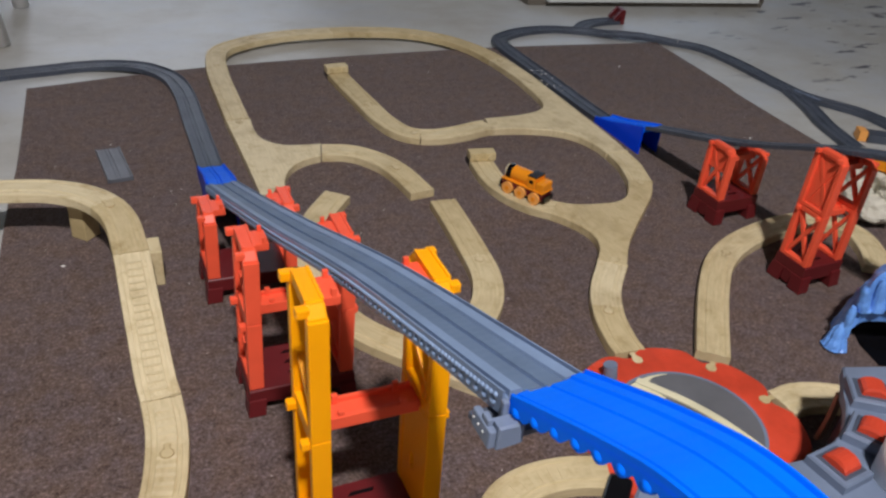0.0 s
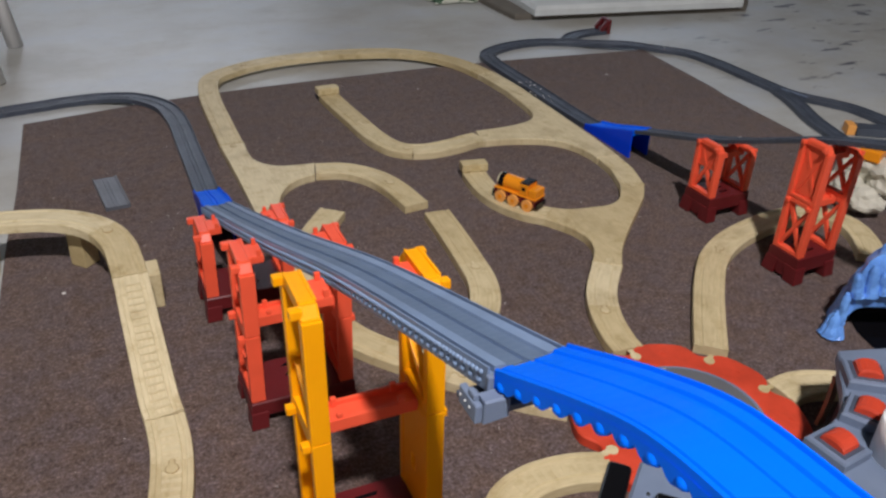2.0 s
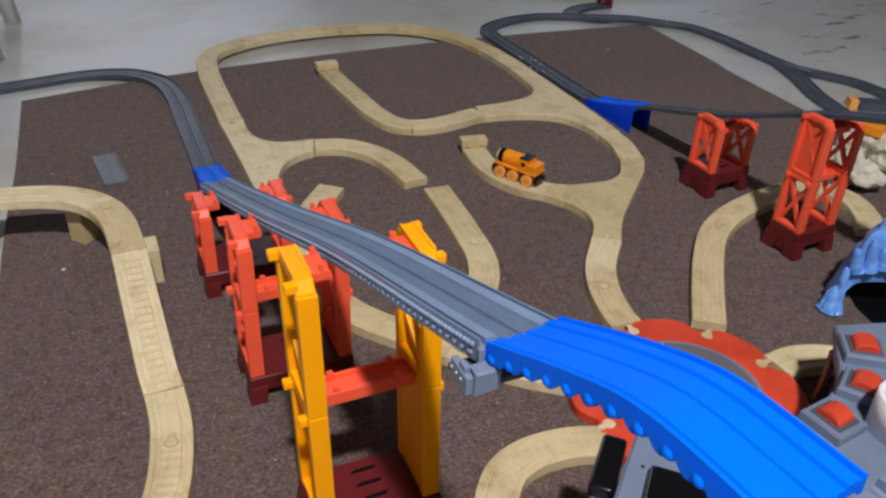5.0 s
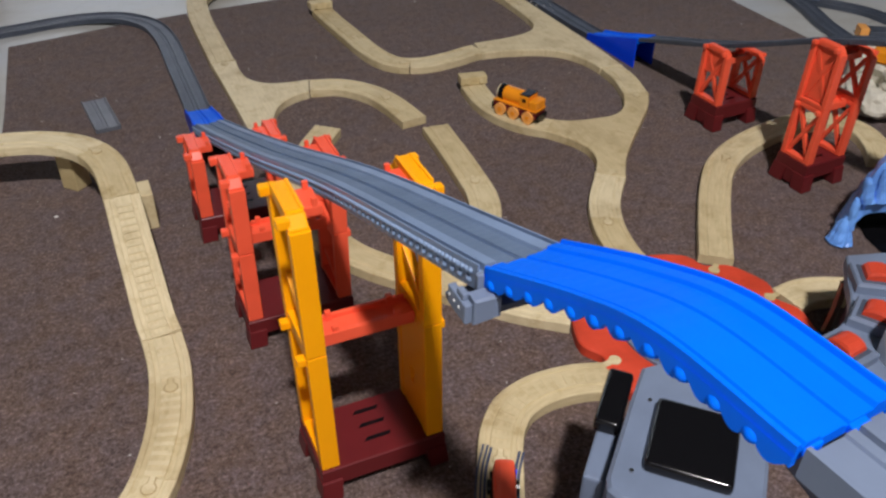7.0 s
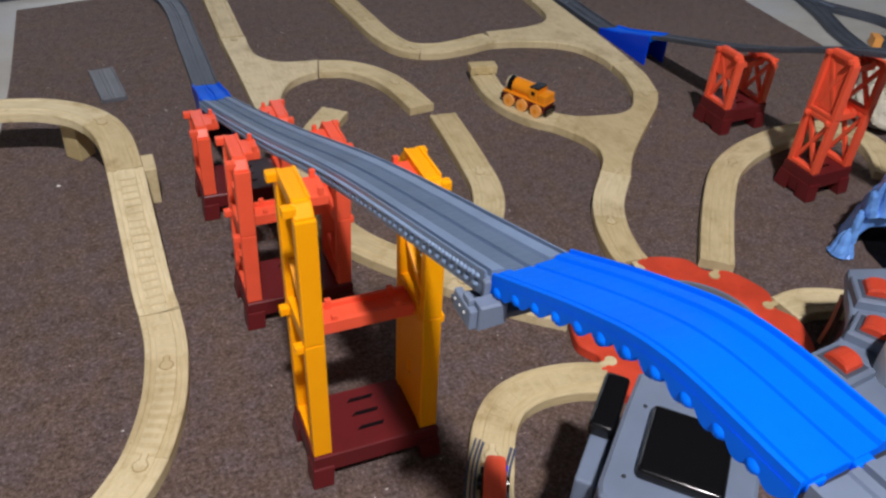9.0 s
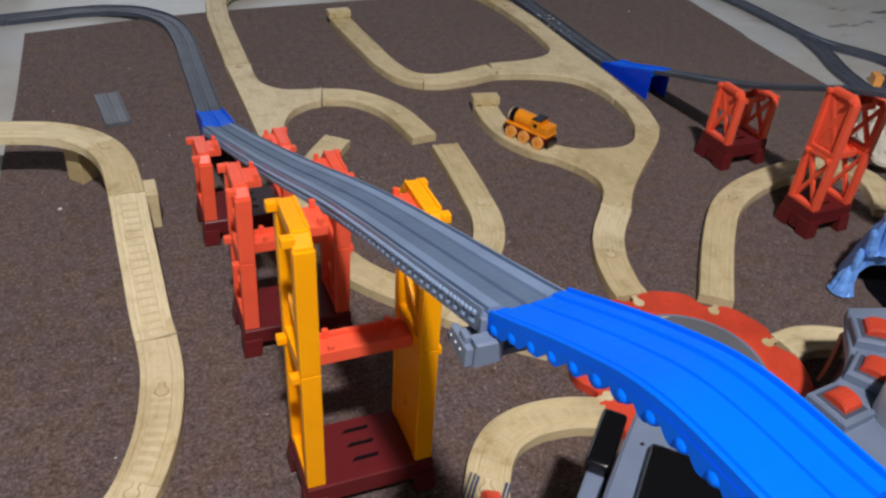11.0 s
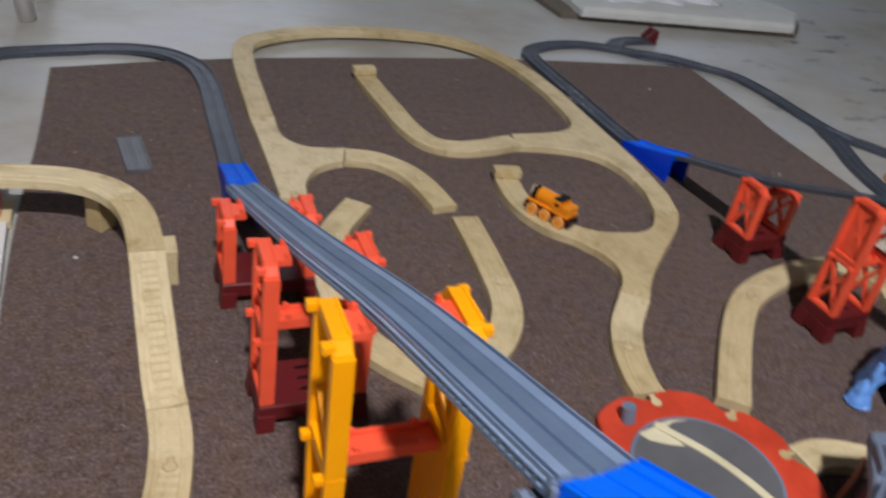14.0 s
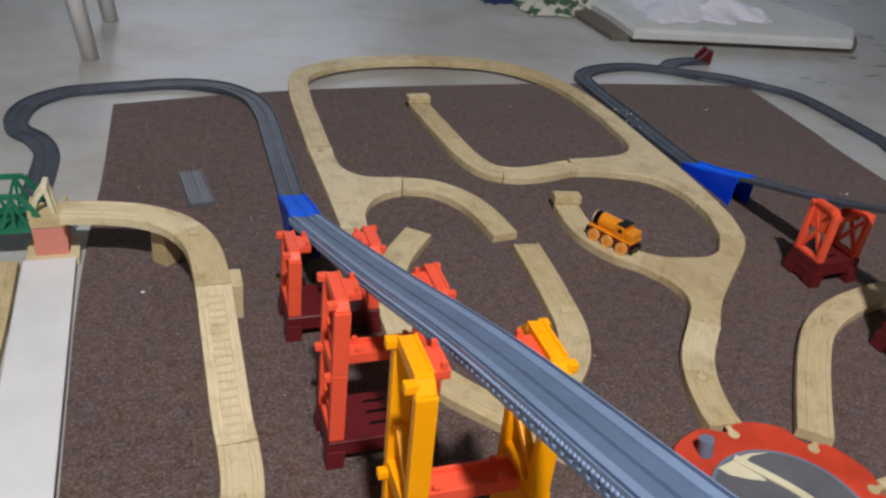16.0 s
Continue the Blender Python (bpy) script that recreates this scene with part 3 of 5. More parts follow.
def plastic_track(points, lengths, label, material, z=FLOOR_Z + 0.0005, knobs=0.0, knob_r=0.0, wide=1.0, high=0.78):
    line = curve([(*q, z) if len(q) == 2 else q for q in points], 0.006)
    total, i0 = len(line) - 1, 0
    cuts = [round(total * sum(lengths[:k]) / sum(lengths)) for k in range(1, len(lengths) + 1)]
    for cut in cuts:
        seg = [v.copy() for v in line[i0 : cut + 1]]
        i0 = cut
        seg[-1] = seg[-1].lerp(seg[-2], 0.12)
        ob = tagged(part("plastic_track", sweep(bmesh.new(), seg, [(u * wide, v * high) for u, v in PLASTIC_PROFILE]), material), label, "toy track", "plastic railway tracks")
        if knobs:
            b, run, last = bmesh.new(), 0.0, 0.0
            for p, q in zip(seg, seg[1:]):
                run += (q - p).length
                if run - last >= knobs:
                    last = run
                    d = (q - p).normalized()
                    side = Vector((d.y, -d.x, 0)).normalized()
                    for s in (-1, 1):
                        c = p + side * s * (PW + knob_r * 0.10) + Vector((0, 0, 0.0006))
                        rod(b, c - d * knob_r * 0.62 + Vector((0, 0, -knob_r * 0.6)), c + d * knob_r * 0.62 + Vector((0, 0, -knob_r * 0.6)), knob_r, 10)
            tagged(part("side_stud", b, material, ob), kind="stuff")


GREYF = "dark grey plastic toy track lying on the floor"
C = 0.0004
# left line: from beside the green bridge round to the blue joint
plastic_track([(-0.212, 1.12), (-0.206, 1.20), (-0.206, 1.265), (-0.224, 1.315), (-0.252, 1.352), (-0.259, 1.402), (-0.243, 1.460), (-0.197, 1.505), (-0.14, 1.521),
               (-0.085, 1.530), (-0.035, 1.539), (0.02, 1.533, -0.004), (0.074, 1.502, C), (0.116, 1.447, C), (0.130, 1.365, C), (0.130, 1.25, C), (0.1295, 1.12, C), (0.129, 1.078, C)],
              [1.1, 1.3, 1.2, 1.5, 1.6, 2.0], GREYF, M_DGREY, wide=0.86)
# right line: from the blue ramp round the far corner and away
plastic_track([(0.826, 1.117, C), (0.822, 1.19, C), (0.820, 1.32, C), (0.816, 1.43, C), (0.817, 1.51, C), (0.845, 1.575), (0.915, 1.610), (0.998, 1.617), (1.073, 1.592), (1.130, 1.545, 0.0),
               (1.19, 1.515, C), (1.252, 1.488), (1.300, 1.436), (1.317, 1.36), (1.321, 1.28), (1.324, 1.20), (1.330, 1.150), (1.347, 1.115), (1.371, 1.08), (1.394, 1.035), (1.400, 0.965), (1.402, 0.85)],
              [2.0, 1.8, 1.4, 1.5, 1.5, 1.6, 1.6, 1.5, 1.2], GREYF, M_DGREY, wide=0.84)
plastic_track([(1.323, 1.175, -0.0055), (1.298, 1.095, -0.0055), (1.264, 1.016, -0.0055), (1.247, 0.955, -0.0055), (1.236, 0.90, -0.0055), (1.236, 0.82, -0.0055)], [1], GREYF, M_DGREY, wide=0.84)
plastic_track([(1.075, 1.612), (1.11, 1.640), (1.155, 1.653), (1.208, 1.656)], [1], "short dark grey plastic siding ending at a red bumper", M_DGREY, wide=0.84)

lever = box(bmesh.new(), -0.0035, 0.0035, -0.030, 0.030, 0.0, 0.0022, 0.0006, pose(1.336, 1.140, 0.0006, 0, 0, 14))
tagged(part("switch_lever", lever, M_STATION), "pale grey lever strip on a dark grey plastic track", "lever")
plate_end = thing("toy_plate", "dark grey plastic plate with an orange end lying on the floor", "toy part", at=pose(1.325, 0.935, FLOOR_Z, 0, 0, -30))
part("plate", box(bmesh.new(), -0.030, 0.050, -0.016, 0.016, 0.0005, 0.016, 0.002), M_DGREY, plate_end)
part("end_block", box(bmesh.new(), -0.046, -0.0305, -0.014, 0.014, 0.0005, 0.020, 0.002), M_WHEEL, plate_end, "orange end block")
bumper = thing("track_bumper", "dark red plastic bumper at the end of a grey siding", "buffer", at=pose(1.211, 1.656, FLOOR_Z, 0, 0, -4))
for s in (-1, 1):
    part("strut", bar(bmesh.new(), (-0.020, s * 0.013, 0.010), (0.0, s * 0.013, 0.034), 0.008, 0.010, 0.001), M_DRED, bumper)
b = bmesh.new()
box(b, -0.005, 0.006, -0.018, 0.018, 0.0005, 0.036, 0.0015)
part("plate", b, M_DRED, bumper)


# the elevated bridge
BW = 0.0205
BRIDGE_PROFILE = [(-BW, -0.0065), (-BW, 0.0), (-0.0196, 0.0), (-0.0193, -0.0040), (-0.0174, -0.0040), (-0.0171, -0.0002), (-0.0112, -0.0006), (-0.0106, -0.0026),
                  (-0.0013, -0.0026), (-0.0010, -0.0050)]
BLUE_PROFILE = [(-BW, -0.0065), (-BW, -0.0004), (-0.0199, 0.0), (-0.0190, 0.0), (-0.0184, -0.0018), (-0.0174, -0.0020), (-0.0168, -0.0008), (-0.0118, -0.0008),
                (-0.0110, -0.0024), (-0.0013, -0.0024), (-0.0008, -0.0034)]
BLUE_PROFILE += [(-u, v) for u, v in BLUE_PROFILE[::-1]]
BRIDGE_PROFILE += [(-u, v) for u, v in BRIDGE_PROFILE[::-1]]


@functools.lru_cache(None)
def stud_mesh(r, material):
    """A small rounded boss, shared by a whole row."""
    b = ball(bmesh.new(), (0, 0, 0), r, 12, (1, 1, 0.9))
    me = bpy.data.meshes.new("stud")
    for f in b.faces:
        f.smooth = True
    b.to_mesh(me)
    b.free()
    me.materials.append(material)
    return me


def bridge_piece(line, material, label, name, stud, stud_r, depth, scale=1.0, scallop=0.0, channel=None):
    """One span, its line along the rims: deck, hollow skirt on both sides, row of studs along the skirt."""
    ob = tagged(part(name, sweep(bmesh.new(), line, [(u * scale, v * scale) for u, v in (BLUE_PROFILE if scallop else BRIDGE_PROFILE)]), material), label, "toy bridge", "bridge spans")
    w = BW * scale
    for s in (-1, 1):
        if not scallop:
            # thin strip in its own material on each channel floor
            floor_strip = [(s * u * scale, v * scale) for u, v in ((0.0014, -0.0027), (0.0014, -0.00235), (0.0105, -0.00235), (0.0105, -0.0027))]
            part("channel", sweep(bmesh.new(), line, floor_strip), channel, ob, "darker ribbed wheel channel")
        prof = [(s * (w - 0.0002), -0.0066 * scale), (s * (w - 0.0002), -depth), (s * (w - 0.0022), -depth), (s * (w - 0.0022), -0.0066 * scale)]
        if scallop:
            b, rows, run = bmesh.new(), [], 0.0
            for i, c in enumerate(line):
                t = line[min(i + 1, len(line) - 1)] - line[max(i - 1, 0)]
                side = Vector((t.y, -t.x, 0)).normalized() * s
                run += (c - line[i - 1]).length if i else 0.0
                low = depth + scallop * (abs(math.cos(math.pi * run / stud)) - 0.6)
                rows.append([b.verts.new(c + side * u + Vector((0, 0, v))) for u, v in ((w + 0.0004, -0.004), (w + 0.0004, -low), (w - 0.002, -low), (w - 0.002, -0.0066))])
            for p, q in zip(rows, rows[1:]):
                for i in range(4):
                    b.faces.new((p[i], p[(i + 1) % 4], q[(i + 1) % 4], q[i]))
            b.faces.new(rows[0])
            b.faces.new(rows[-1])
            part("skirt", b, material, ob)
        else:
            part("skirt", sweep(bmesh.new(), line, prof), material, ob)
        run, last = 0.0, -stud / 2
        for p, q in zip(line, line[1:]):
            run += (q - p).length
            if run - last >= stud:
                last = run
                d = (q - p).normalized()
                side = Vector((d.y, -d.x, 0)).normalized()
                bead = new("stud", stud_mesh(stud_r, material))
                bead.parent = ob
                bead.location = p + side * s * (w - stud_r * 0.5) + Vector((0, 0, -depth * (0.85 if scallop else 0.68)))
                for k in () if scallop else (-0.28, 0.28):
                    dot = new("stud", stud_mesh(stud_r * 0.62, material))
                    dot.parent = ob
                    dot.location = p + d * stud * k + side * s * (w - stud_r * 0.1) + Vector((0, 0, -depth * 0.32))
    return ob


SPAN = curve([(0.1200, 0.917, 0.0670), (0.1262, 0.789, 0.1140), (0.1330, 0.596, 0.190), (0.1405, 0.40, 0.2700), (0.1445, 0.193, 0.3460)], 0.004)
third = len(SPAN) // 3
for k in range(3):
    seg = SPAN[k * third : (k + 1) * third + 1] if k < 2 else SPAN[2 * third :]
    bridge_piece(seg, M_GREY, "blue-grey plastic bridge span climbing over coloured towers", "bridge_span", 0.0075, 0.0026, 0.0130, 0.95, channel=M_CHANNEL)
TOP = curve([(0.1456, 0.1905, 0.3482), (0.1516, 0.137, 0.3724), (0.1548, 0.098, 0.3856), (0.1598, 0.048, 0.3873)], 0.0012)
blue = bridge_piece(TOP, M_BLUE, "bright blue plastic curved bridge track with scalloped sides", "blue_bridge_track", 0.0120, 0.0035, 0.0100, 0.97, 0.0044)
for u in (-0.013, 0.004):
    b = box(bmesh.new(), u - 0.0035, u + 0.0035, -0.0008, 0.003, -0.0062, -0.0030, 0.0008, Matrix.Translation(TOP[-1] + Vector((0, -0.0012, 0))))
    part("tab", b, M_BLUE, blue)
JOIN = curve([(0.129, 1.076, 0.001), (0.1275, 1.03, 0.016), (0.1250, 0.985, 0.034), (0.1222, 0.945, 0.0485), (0.1205, 0.919, 0.0565)], 0.004)
RAMP_PROFILE = [(u * 0.90, v) for u, v in PLASTIC_PROFILE]
blue2 = tagged(part("blue_ramp_track", sweep(bmesh.new(), JOIN, RAMP_PROFILE), M_BLUE), "short bright blue plastic ramp joining floor track and bridge", "toy track", "blue ramps")


def ramp_sides(line, parent):
    for s in (-1, 1):
        b = bmesh.new()
        rows = []
        for i, c in enumerate(line):
            t = line[min(i + 1, len(line) - 1)] - line[max(i - 1, 0)]
            side = Vector((t.y, -t.x, 0)).normalized() * s
            rows.append([b.verts.new((c + side * w).to_tuple()[:2] + (z,)) for w in (PW * 0.9 + 0.0012, PW * 0.9 - 0.0012) for z in (0.0006, c.z + 0.0095)])
        for p, q in zip(rows, rows[1:]):
            for i, j in ((0, 1), (1, 3), (3, 2), (2, 0)):
                b.faces.new((p[i], p[j], q[j], q[i]))
        for p in (rows[0], rows[-1]):
            b.faces.new((p[0], p[1], p[3], p[2]))
        part("side_wall", b, M_BLUE2, parent)


ramp_sides(JOIN, blue2)

# the second climbing line on the right
JOIN2 = curve([(0.827, 1.115, 0.001), (0.828, 1.070, 0.012), (0.829, 1.025, 0.0265), (0.830, 0.981, 0.040)], 0.004)
blue3 = tagged(part("blue_ramp_track", sweep(bmesh.new(), JOIN2, RAMP_PROFILE), M_BLUE), "bright blue plastic ramp lifting a grey line off the carpet", "toy track", "blue ramps")
ramp_sides(JOIN2, blue3)
SPAN2 = curve([(0.830, 0.979, 0.0510), (0.8245, 0.78, 0.1165), (0.8170, 0.60, 0.191), (0.822, 0.45, 0.231), (0.84, 0.30, 0.245)], 0.004)
half = len(SPAN2) // 2
for seg in (SPAN2[: half + 1], SPAN2[half:]):
    bridge_piece(seg, M_DGREY, "dark grey plastic bridge span climbing over red towers", "bridge_span", 0.009, 0.0016, 0.0060, 0.80, channel=M_DGREY)


# ------------------------------------------------------------------- towers
def side_frame(x, hy, z0, z1, w, out, mat, parent, lattice, solid, top):
    """One upright frame of a tower: flat legs, cap, sill, brace, lugs; out: the side on which its lugs stand."""
    d = w * 0.58                      # depth of a leg
    b = bmesh.new()
    bar(b, (x, -hy + d, z1 - w * 0.36), (x, hy - d, z1 - w * 0.36), w * 0.86, w * 0.72, 0.0022)
    frame_ob = part("side_frame", b, mat, parent)
    if top and not lattice:
        for s in (-1, 1):
            b = box(bmesh.new(), x + s * w * 0.36 - 0.0012, x + s * w * 0.36 + 0.0012, -hy + d * 1.2, hy - d * 1.2, z1 - w * 0.1, z1 + 0.0012, 0.0005)
            part("rim", b, mat, frame_ob)
    part("sill", bar(bmesh.new(), (x, -hy + d * 0.6, z0 + w * 0.22), (x, hy - d * 0.6, z0 + w * 0.22), w * 0.9, w * 0.42, 0.0008), mat, frame_ob)
    for s in (-1, 1):
        b = bmesh.new()
        y = s * (hy - d / 2)
        yt = s * (hy - d * 0.9)
        box(b, x - w * 0.5, x + w * 0.5, y - d / 2, y + d / 2, z0, z1 - w * 0.75 if top else z1 - 0.0004, 0.0011)
        if top:
            bar(b, (x, y, z1 - w * 0.85), (x, yt - s * d * 0.5, z1 - w * 0.22), w * 0.92, d * 0.8, 0.0016)
        part("leg", b, mat, frame_ob)
        b = box(bmesh.new(), *sorted((x + out * w * 0.3, x + out * w * (0.92 if out < 0 else 0.80))), yt - w * 0.24, yt + w * 0.24, z1 - w * 0.66, z1 - w * 0.16, 0.0012)
        part("lug", b, mat, frame_ob)
    h = z1 - z0
    inner = x - out * w * 0.36
    if lattice:
        for s in (-1, 1):
            b = bar(bmesh.new(), (x + s * 0.0004, -s * (hy - d), z0 + w * 0.4), (x + s * 0.0004, s * (hy - d), z1 - w * 0.7), w * 0.42, w * 0.42)
            part("brace", b, mat, frame_ob)
        if out < 0 and top:
            b = box(bmesh.new(), x - w * 0.10, x + w * 0.10, -hy + d * 0.5, hy - d * 0.5, z0 + h * (0.08 if z0 > 0.1 else 0.5), z1 - w * 0.5)
            part("web", b, mat, frame_ob)
    elif solid:
        b = bmesh.new()
        for y0, y1, q0, q1 in ((-hy + d, hy - d, z0 + w * 0.3, z0 + h * 0.30), (-hy + d, -0.004, z0 + h * 0.30, z0 + h * 0.44),
                               (0.004, hy - d, z0 + h * 0.30, z0 + h * 0.44), (-hy + d, hy - d, z0 + h * 0.44, z1 - w * 0.6)):
            box(b, inner - 0.0013, inner + 0.0013, y0, y1, q0, q1)
        part("web", b, mat, frame_ob)
    else:
        b = bar(bmesh.new(), (x, -hy + d * 0.8, z0 + w * 0.5), (x, hy - d, z0 + h * 0.34), w * 0.5, w * 0.42, 0.0006)
        part("brace", b, mat, frame_ob)
    return frame_ob


def bridge_tower(label, at, wx, wy, base_h, tiers, w, lattice=False, group="bridge towers", lean=0.0, solid=False):
    """Dark red footed base, then tiers (bottom, top, material, beam height) of two side frames; a beam joins the tiers, brackets at the top hold the bridge; lean: its slight tilt."""
    t = thing("bridge_tower", label, "toy tower", group, at)
    hx, hy = wx / 2, wy / 2
    b = prism(bmesh.new(), [(-hx, -hy - 0.002), (hx, -hy - 0.002), (hx, hy + 0.002), (-hx, hy + 0.002)], base_h * 0.45, base_h, 0.0012)
    base = part("base", b, M_DRED, t, "dark red footed base")
    for sx in (-1, 1):
        for sy in (-1, 1):
            x0, x1 = sorted((sx * (hx + 0.001), sx * (hx - 0.016)))
            y0, y1 = sorted((sy * (hy + 0.004), sy * (hy - 0.016)))
            b = box(bmesh.new(), x0, x1, y0, y1, 0.0004, base_h * 0.62, 0.0012)
            for v in b.verts:
                if v.co.z < base_h * 0.3:
                    v.co.x += sx * 0.0015
                    v.co.y += sy * 0.0025
            part("foot", b, M_DRED, base)
    if lattice:
        for sx in (-1, 1):
            x0, x1 = sorted((sx * (hx + 0.0004), sx * (hx - 0.004)))
            part("side_wall", box(bmesh.new(), x0, x1, -hy + 0.0155, hy - 0.0155, 0.004, base_h * 0.62, 0.001), M_DRED, base)
    # slots are not cut: black strips paint the shade inside them
    for y in (-0.42, 0.10, 0.62):
        b = prism(bmesh.new(), [(-hx * 0.22, y * hy - 0.0018), (hx * 0.20, y * hy - 0.0018), (hx * 0.24, y * hy + 0.0018), (-hx * 0.14, y * hy + 0.0018)], base_h - 0.002, base_h + 0.0004)
        part("slot", b, M_BLACK, base, "black strip painting the shade of a narrow slot")
    xf = hx - w * 0.55
    for n, (z0, z1, mat, zb) in enumerate(tiers):
        last = n == len(tiers) - 1
        for s in (-1, 1):
            frame_ob = side_frame(s * xf, hy, z0, z1 - (0.013 if lattice and last and s > 0 else 0.0), w, s, mat, t, lattice, solid and n == 0, last)
            if last and not lattice:
                x0, x1 = sorted((s * (xf - w * 0.3), s * (xf - w * 0.5 - 0.0125)))
                bracket = part("bracket", box(bmesh.new(), x0, x1, -hy * 0.42, hy * 0.42, zb, zb + w * 0.55, 0.0012), M_RED, frame_ob, "orange-red bracket holding the bridge")
                for y in (-hy * 0.36, hy * 0.36):
                    xe = s * (xf - w * 0.5 - 0.008)
                    part("clip", box(bmesh.new(), xe - 0.002, xe + 0.002, y - 0.0016, y + 0.0016, zb + w * 0.5, zb + w * 0.95, 0.0006), M_RED, frame_ob)
        if last and not lattice:
            continue
        b = box(bmesh.new(), -xf + w * 0.3, xf - w * 0.3, -hy * 0.34, hy * 0.34, zb, zb + w * 0.38, 0.001)
        beam_ob = part("cross_beam", b, M_RED, t, "orange-red cross beam")
        for y in (-hy * 0.34, hy * 0.34):
            b = box(bmesh.new(), -xf + w * 0.52, xf - w * 0.52, y - 0.0016, y + 0.0016, zb - w * 0.10, zb + w * 0.66, 0.0006)
            part("flange", b, M_RED, beam_ob)
        for x in (-hx * 0.46, hx * 0.46):
            for y in (-hy * 0.30, hy * 0.30):
                b = box(bmesh.new(), x - 0.0024, x + 0.0024, y - 0.002, y + 0.002, zb + w * 0.35, zb + w * 0.95, 0.0008)
                part("clip", b, M_RED, beam_ob)
    if lean:
        for ob in t.children_recursive:
            for v in ob.data.vertices:
                v.co.x += lean * max(0.0, v.co.z - base_h)
    return t


bridge_tower("tall yellow plastic tower on a dark red base under the bridge", pose(0.1445, 0.399, 0, 0, 0, 0), 0.1036, 0.058, 0.032,
             [(0.032, 0.150, M_YELLOW, 0.143), (0.150, 0.2665, M_YELLOW, 0.254)], 0.0145, lean=-0.024, solid=True)
bridge_tower("two-storey orange-red plastic tower on a dark red base", pose(0.1345, 0.596, 0, 0, 0, 0), 0.1036, 0.058, 0.030,
             [(0.030, 0.107, M_RED, 0.106), (0.107, 0.184, M_RED, 0.174)], 0.0140)
bridge_tower("low orange-red plastic tower on a dark red base", pose(0.127, 0.789, 0, 0, 0, 0), 0.1036, 0.058, 0.030,
             [(0.030, 0.111, M_RED, 0.101)], 0.0140)
bridge_tower("low orange-red lattice tower on a dark red base", pose(0.8235, 0.7795, 0, 0, 0, 3), 0.076, 0.047, 0.037,
             [(0.037, 0.1165, M_RED, 0.092)], 0.0112, True)
bridge_tower("two-storey orange-red lattice tower on a dark red base", pose(0.8165, 0.602, 0, 0, 0, 3), 0.068, 0.044, 0.037,
             [(0.037, 0.111, M_RED, 0.102), (0.111, 0.1895, M_RED, 0.166)], 0.0112, True)

# clamp under the joint of bridge and blue track
clamp = thing("bridge_clamp", "grey plastic clamp gripping the joint below the bridge", "clamp")
b = prism(bmesh.new(), [(0.1160, 0.3290), (0.1285, 0.3300), (0.1285, 0.3396), (0.1268, 0.3414), (0.1160, 0.3414)], -0.186, -0.179, 0.0010)
bmesh.ops.transform(b, matrix=Matrix(((1, 0, 0, 0), (0, 0, -1, 0), (0, 1, 0, 0), (0, 0, 0, 1))), verts=b.verts[:])
part("block", b, M_STATION, clamp)
rail = part("rail", box(bmesh.new(), 0.1122, 0.1157, 0.1800, 0.1965, 0.3300, 0.3396, 0.0008), M_STATION, clamp)
for k in range(3):
    part("pin", rod(bmesh.new(), (0.1118, 0.1855 + 0.0045 * k, 0.3355), (0.1127, 0.1855 + 0.0045 * k, 0.3355), 0.0006, 10), M_WHITE, rail, "pale round pin")
part("hook", box(bmesh.new(), 0.1128, 0.1156, 0.1835, 0.1895, 0.3392, 0.3428, 0.0007), M_STATION, clamp)
part("cross_plate", box(bmesh.new(), 0.1150, 0.1600, 0.1865, 0.2050, 0.3250, 0.3285, 0.0008), M_STATION2, clamp, "dark grey cross plate")
part("jaw", box(bmesh.new(), 0.1205, 0.1236, 0.1860, 0.1890, 0.3290, 0.3480, 0.0008), M_STATION, clamp)

for piece in clamp.children_recursive:
    piece.data.transform(Matrix.Translation((0.0015, 0.0, -0.002)))

# ------------------------------------------------------------------ turntable
TX, TY = 0.487, 0.412
tt = thing("turntable", "orange-red plastic turntable with a grey disc and cream rails", "turntable", at=pose(TX, TY, 0))
outline = []
for k in range(192):
    a = 2 * math.pi * k / 192
    r = 0.1200 - 0.0130 * math.cos(4 * a - 0.04) ** 8
    outline.append((r * math.cos(a), r * math.sin(a)))
part("base", prism(bmesh.new(), outline, 0.0005, 0.0118, 0.0015), M_TABLE, tt)
part("rim", rod(bmesh.new(), (0, 0, 0.0112), (0, 0, 0.0145), 0.0760, 64), M_STATION, tt, "grey raised rim")
part("disc", rod(bmesh.new(), (0, 0, 0.0140), (0, 0, 0.0152), 0.0720, 64), M_DISC, tt, "grey disc")
line = curve([(-0.018, 0.0690, 0.0151), (0.000, 0.045, 0.0151), (0.018, 0.018, 0.0151), (0.034, -0.018, 0.0151), (0.045, -0.056, 0.0151)], 0.004)
part("rail", sweep(bmesh.new(), line, [(-0.0045, 0), (-0.0045, 0.0016), (0.0045, 0.0016), (0.0045, 0)]), M_IVORY, tt, "cream rail strip")
part("rail_plate", prism(bmesh.new(), [(-0.022, 0.066), (-0.006, 0.043), (-0.004, 0.036), (-0.020, 0.042), (-0.036, 0.051), (-0.042, 0.061)], 0.0150, 0.0164, 0.0004), M_IVORY, tt, "cream pointed plate")
part("rail_edge", prism(bmesh.new(), [(-0.016, 0.0690), (0.002, 0.0708), (0.021, 0.0680), (0.003, 0.0680), (-0.008, 0.0630)], 0.0150, 0.0162, 0.0003), M_IVORY, tt, "cream curved edge strip")
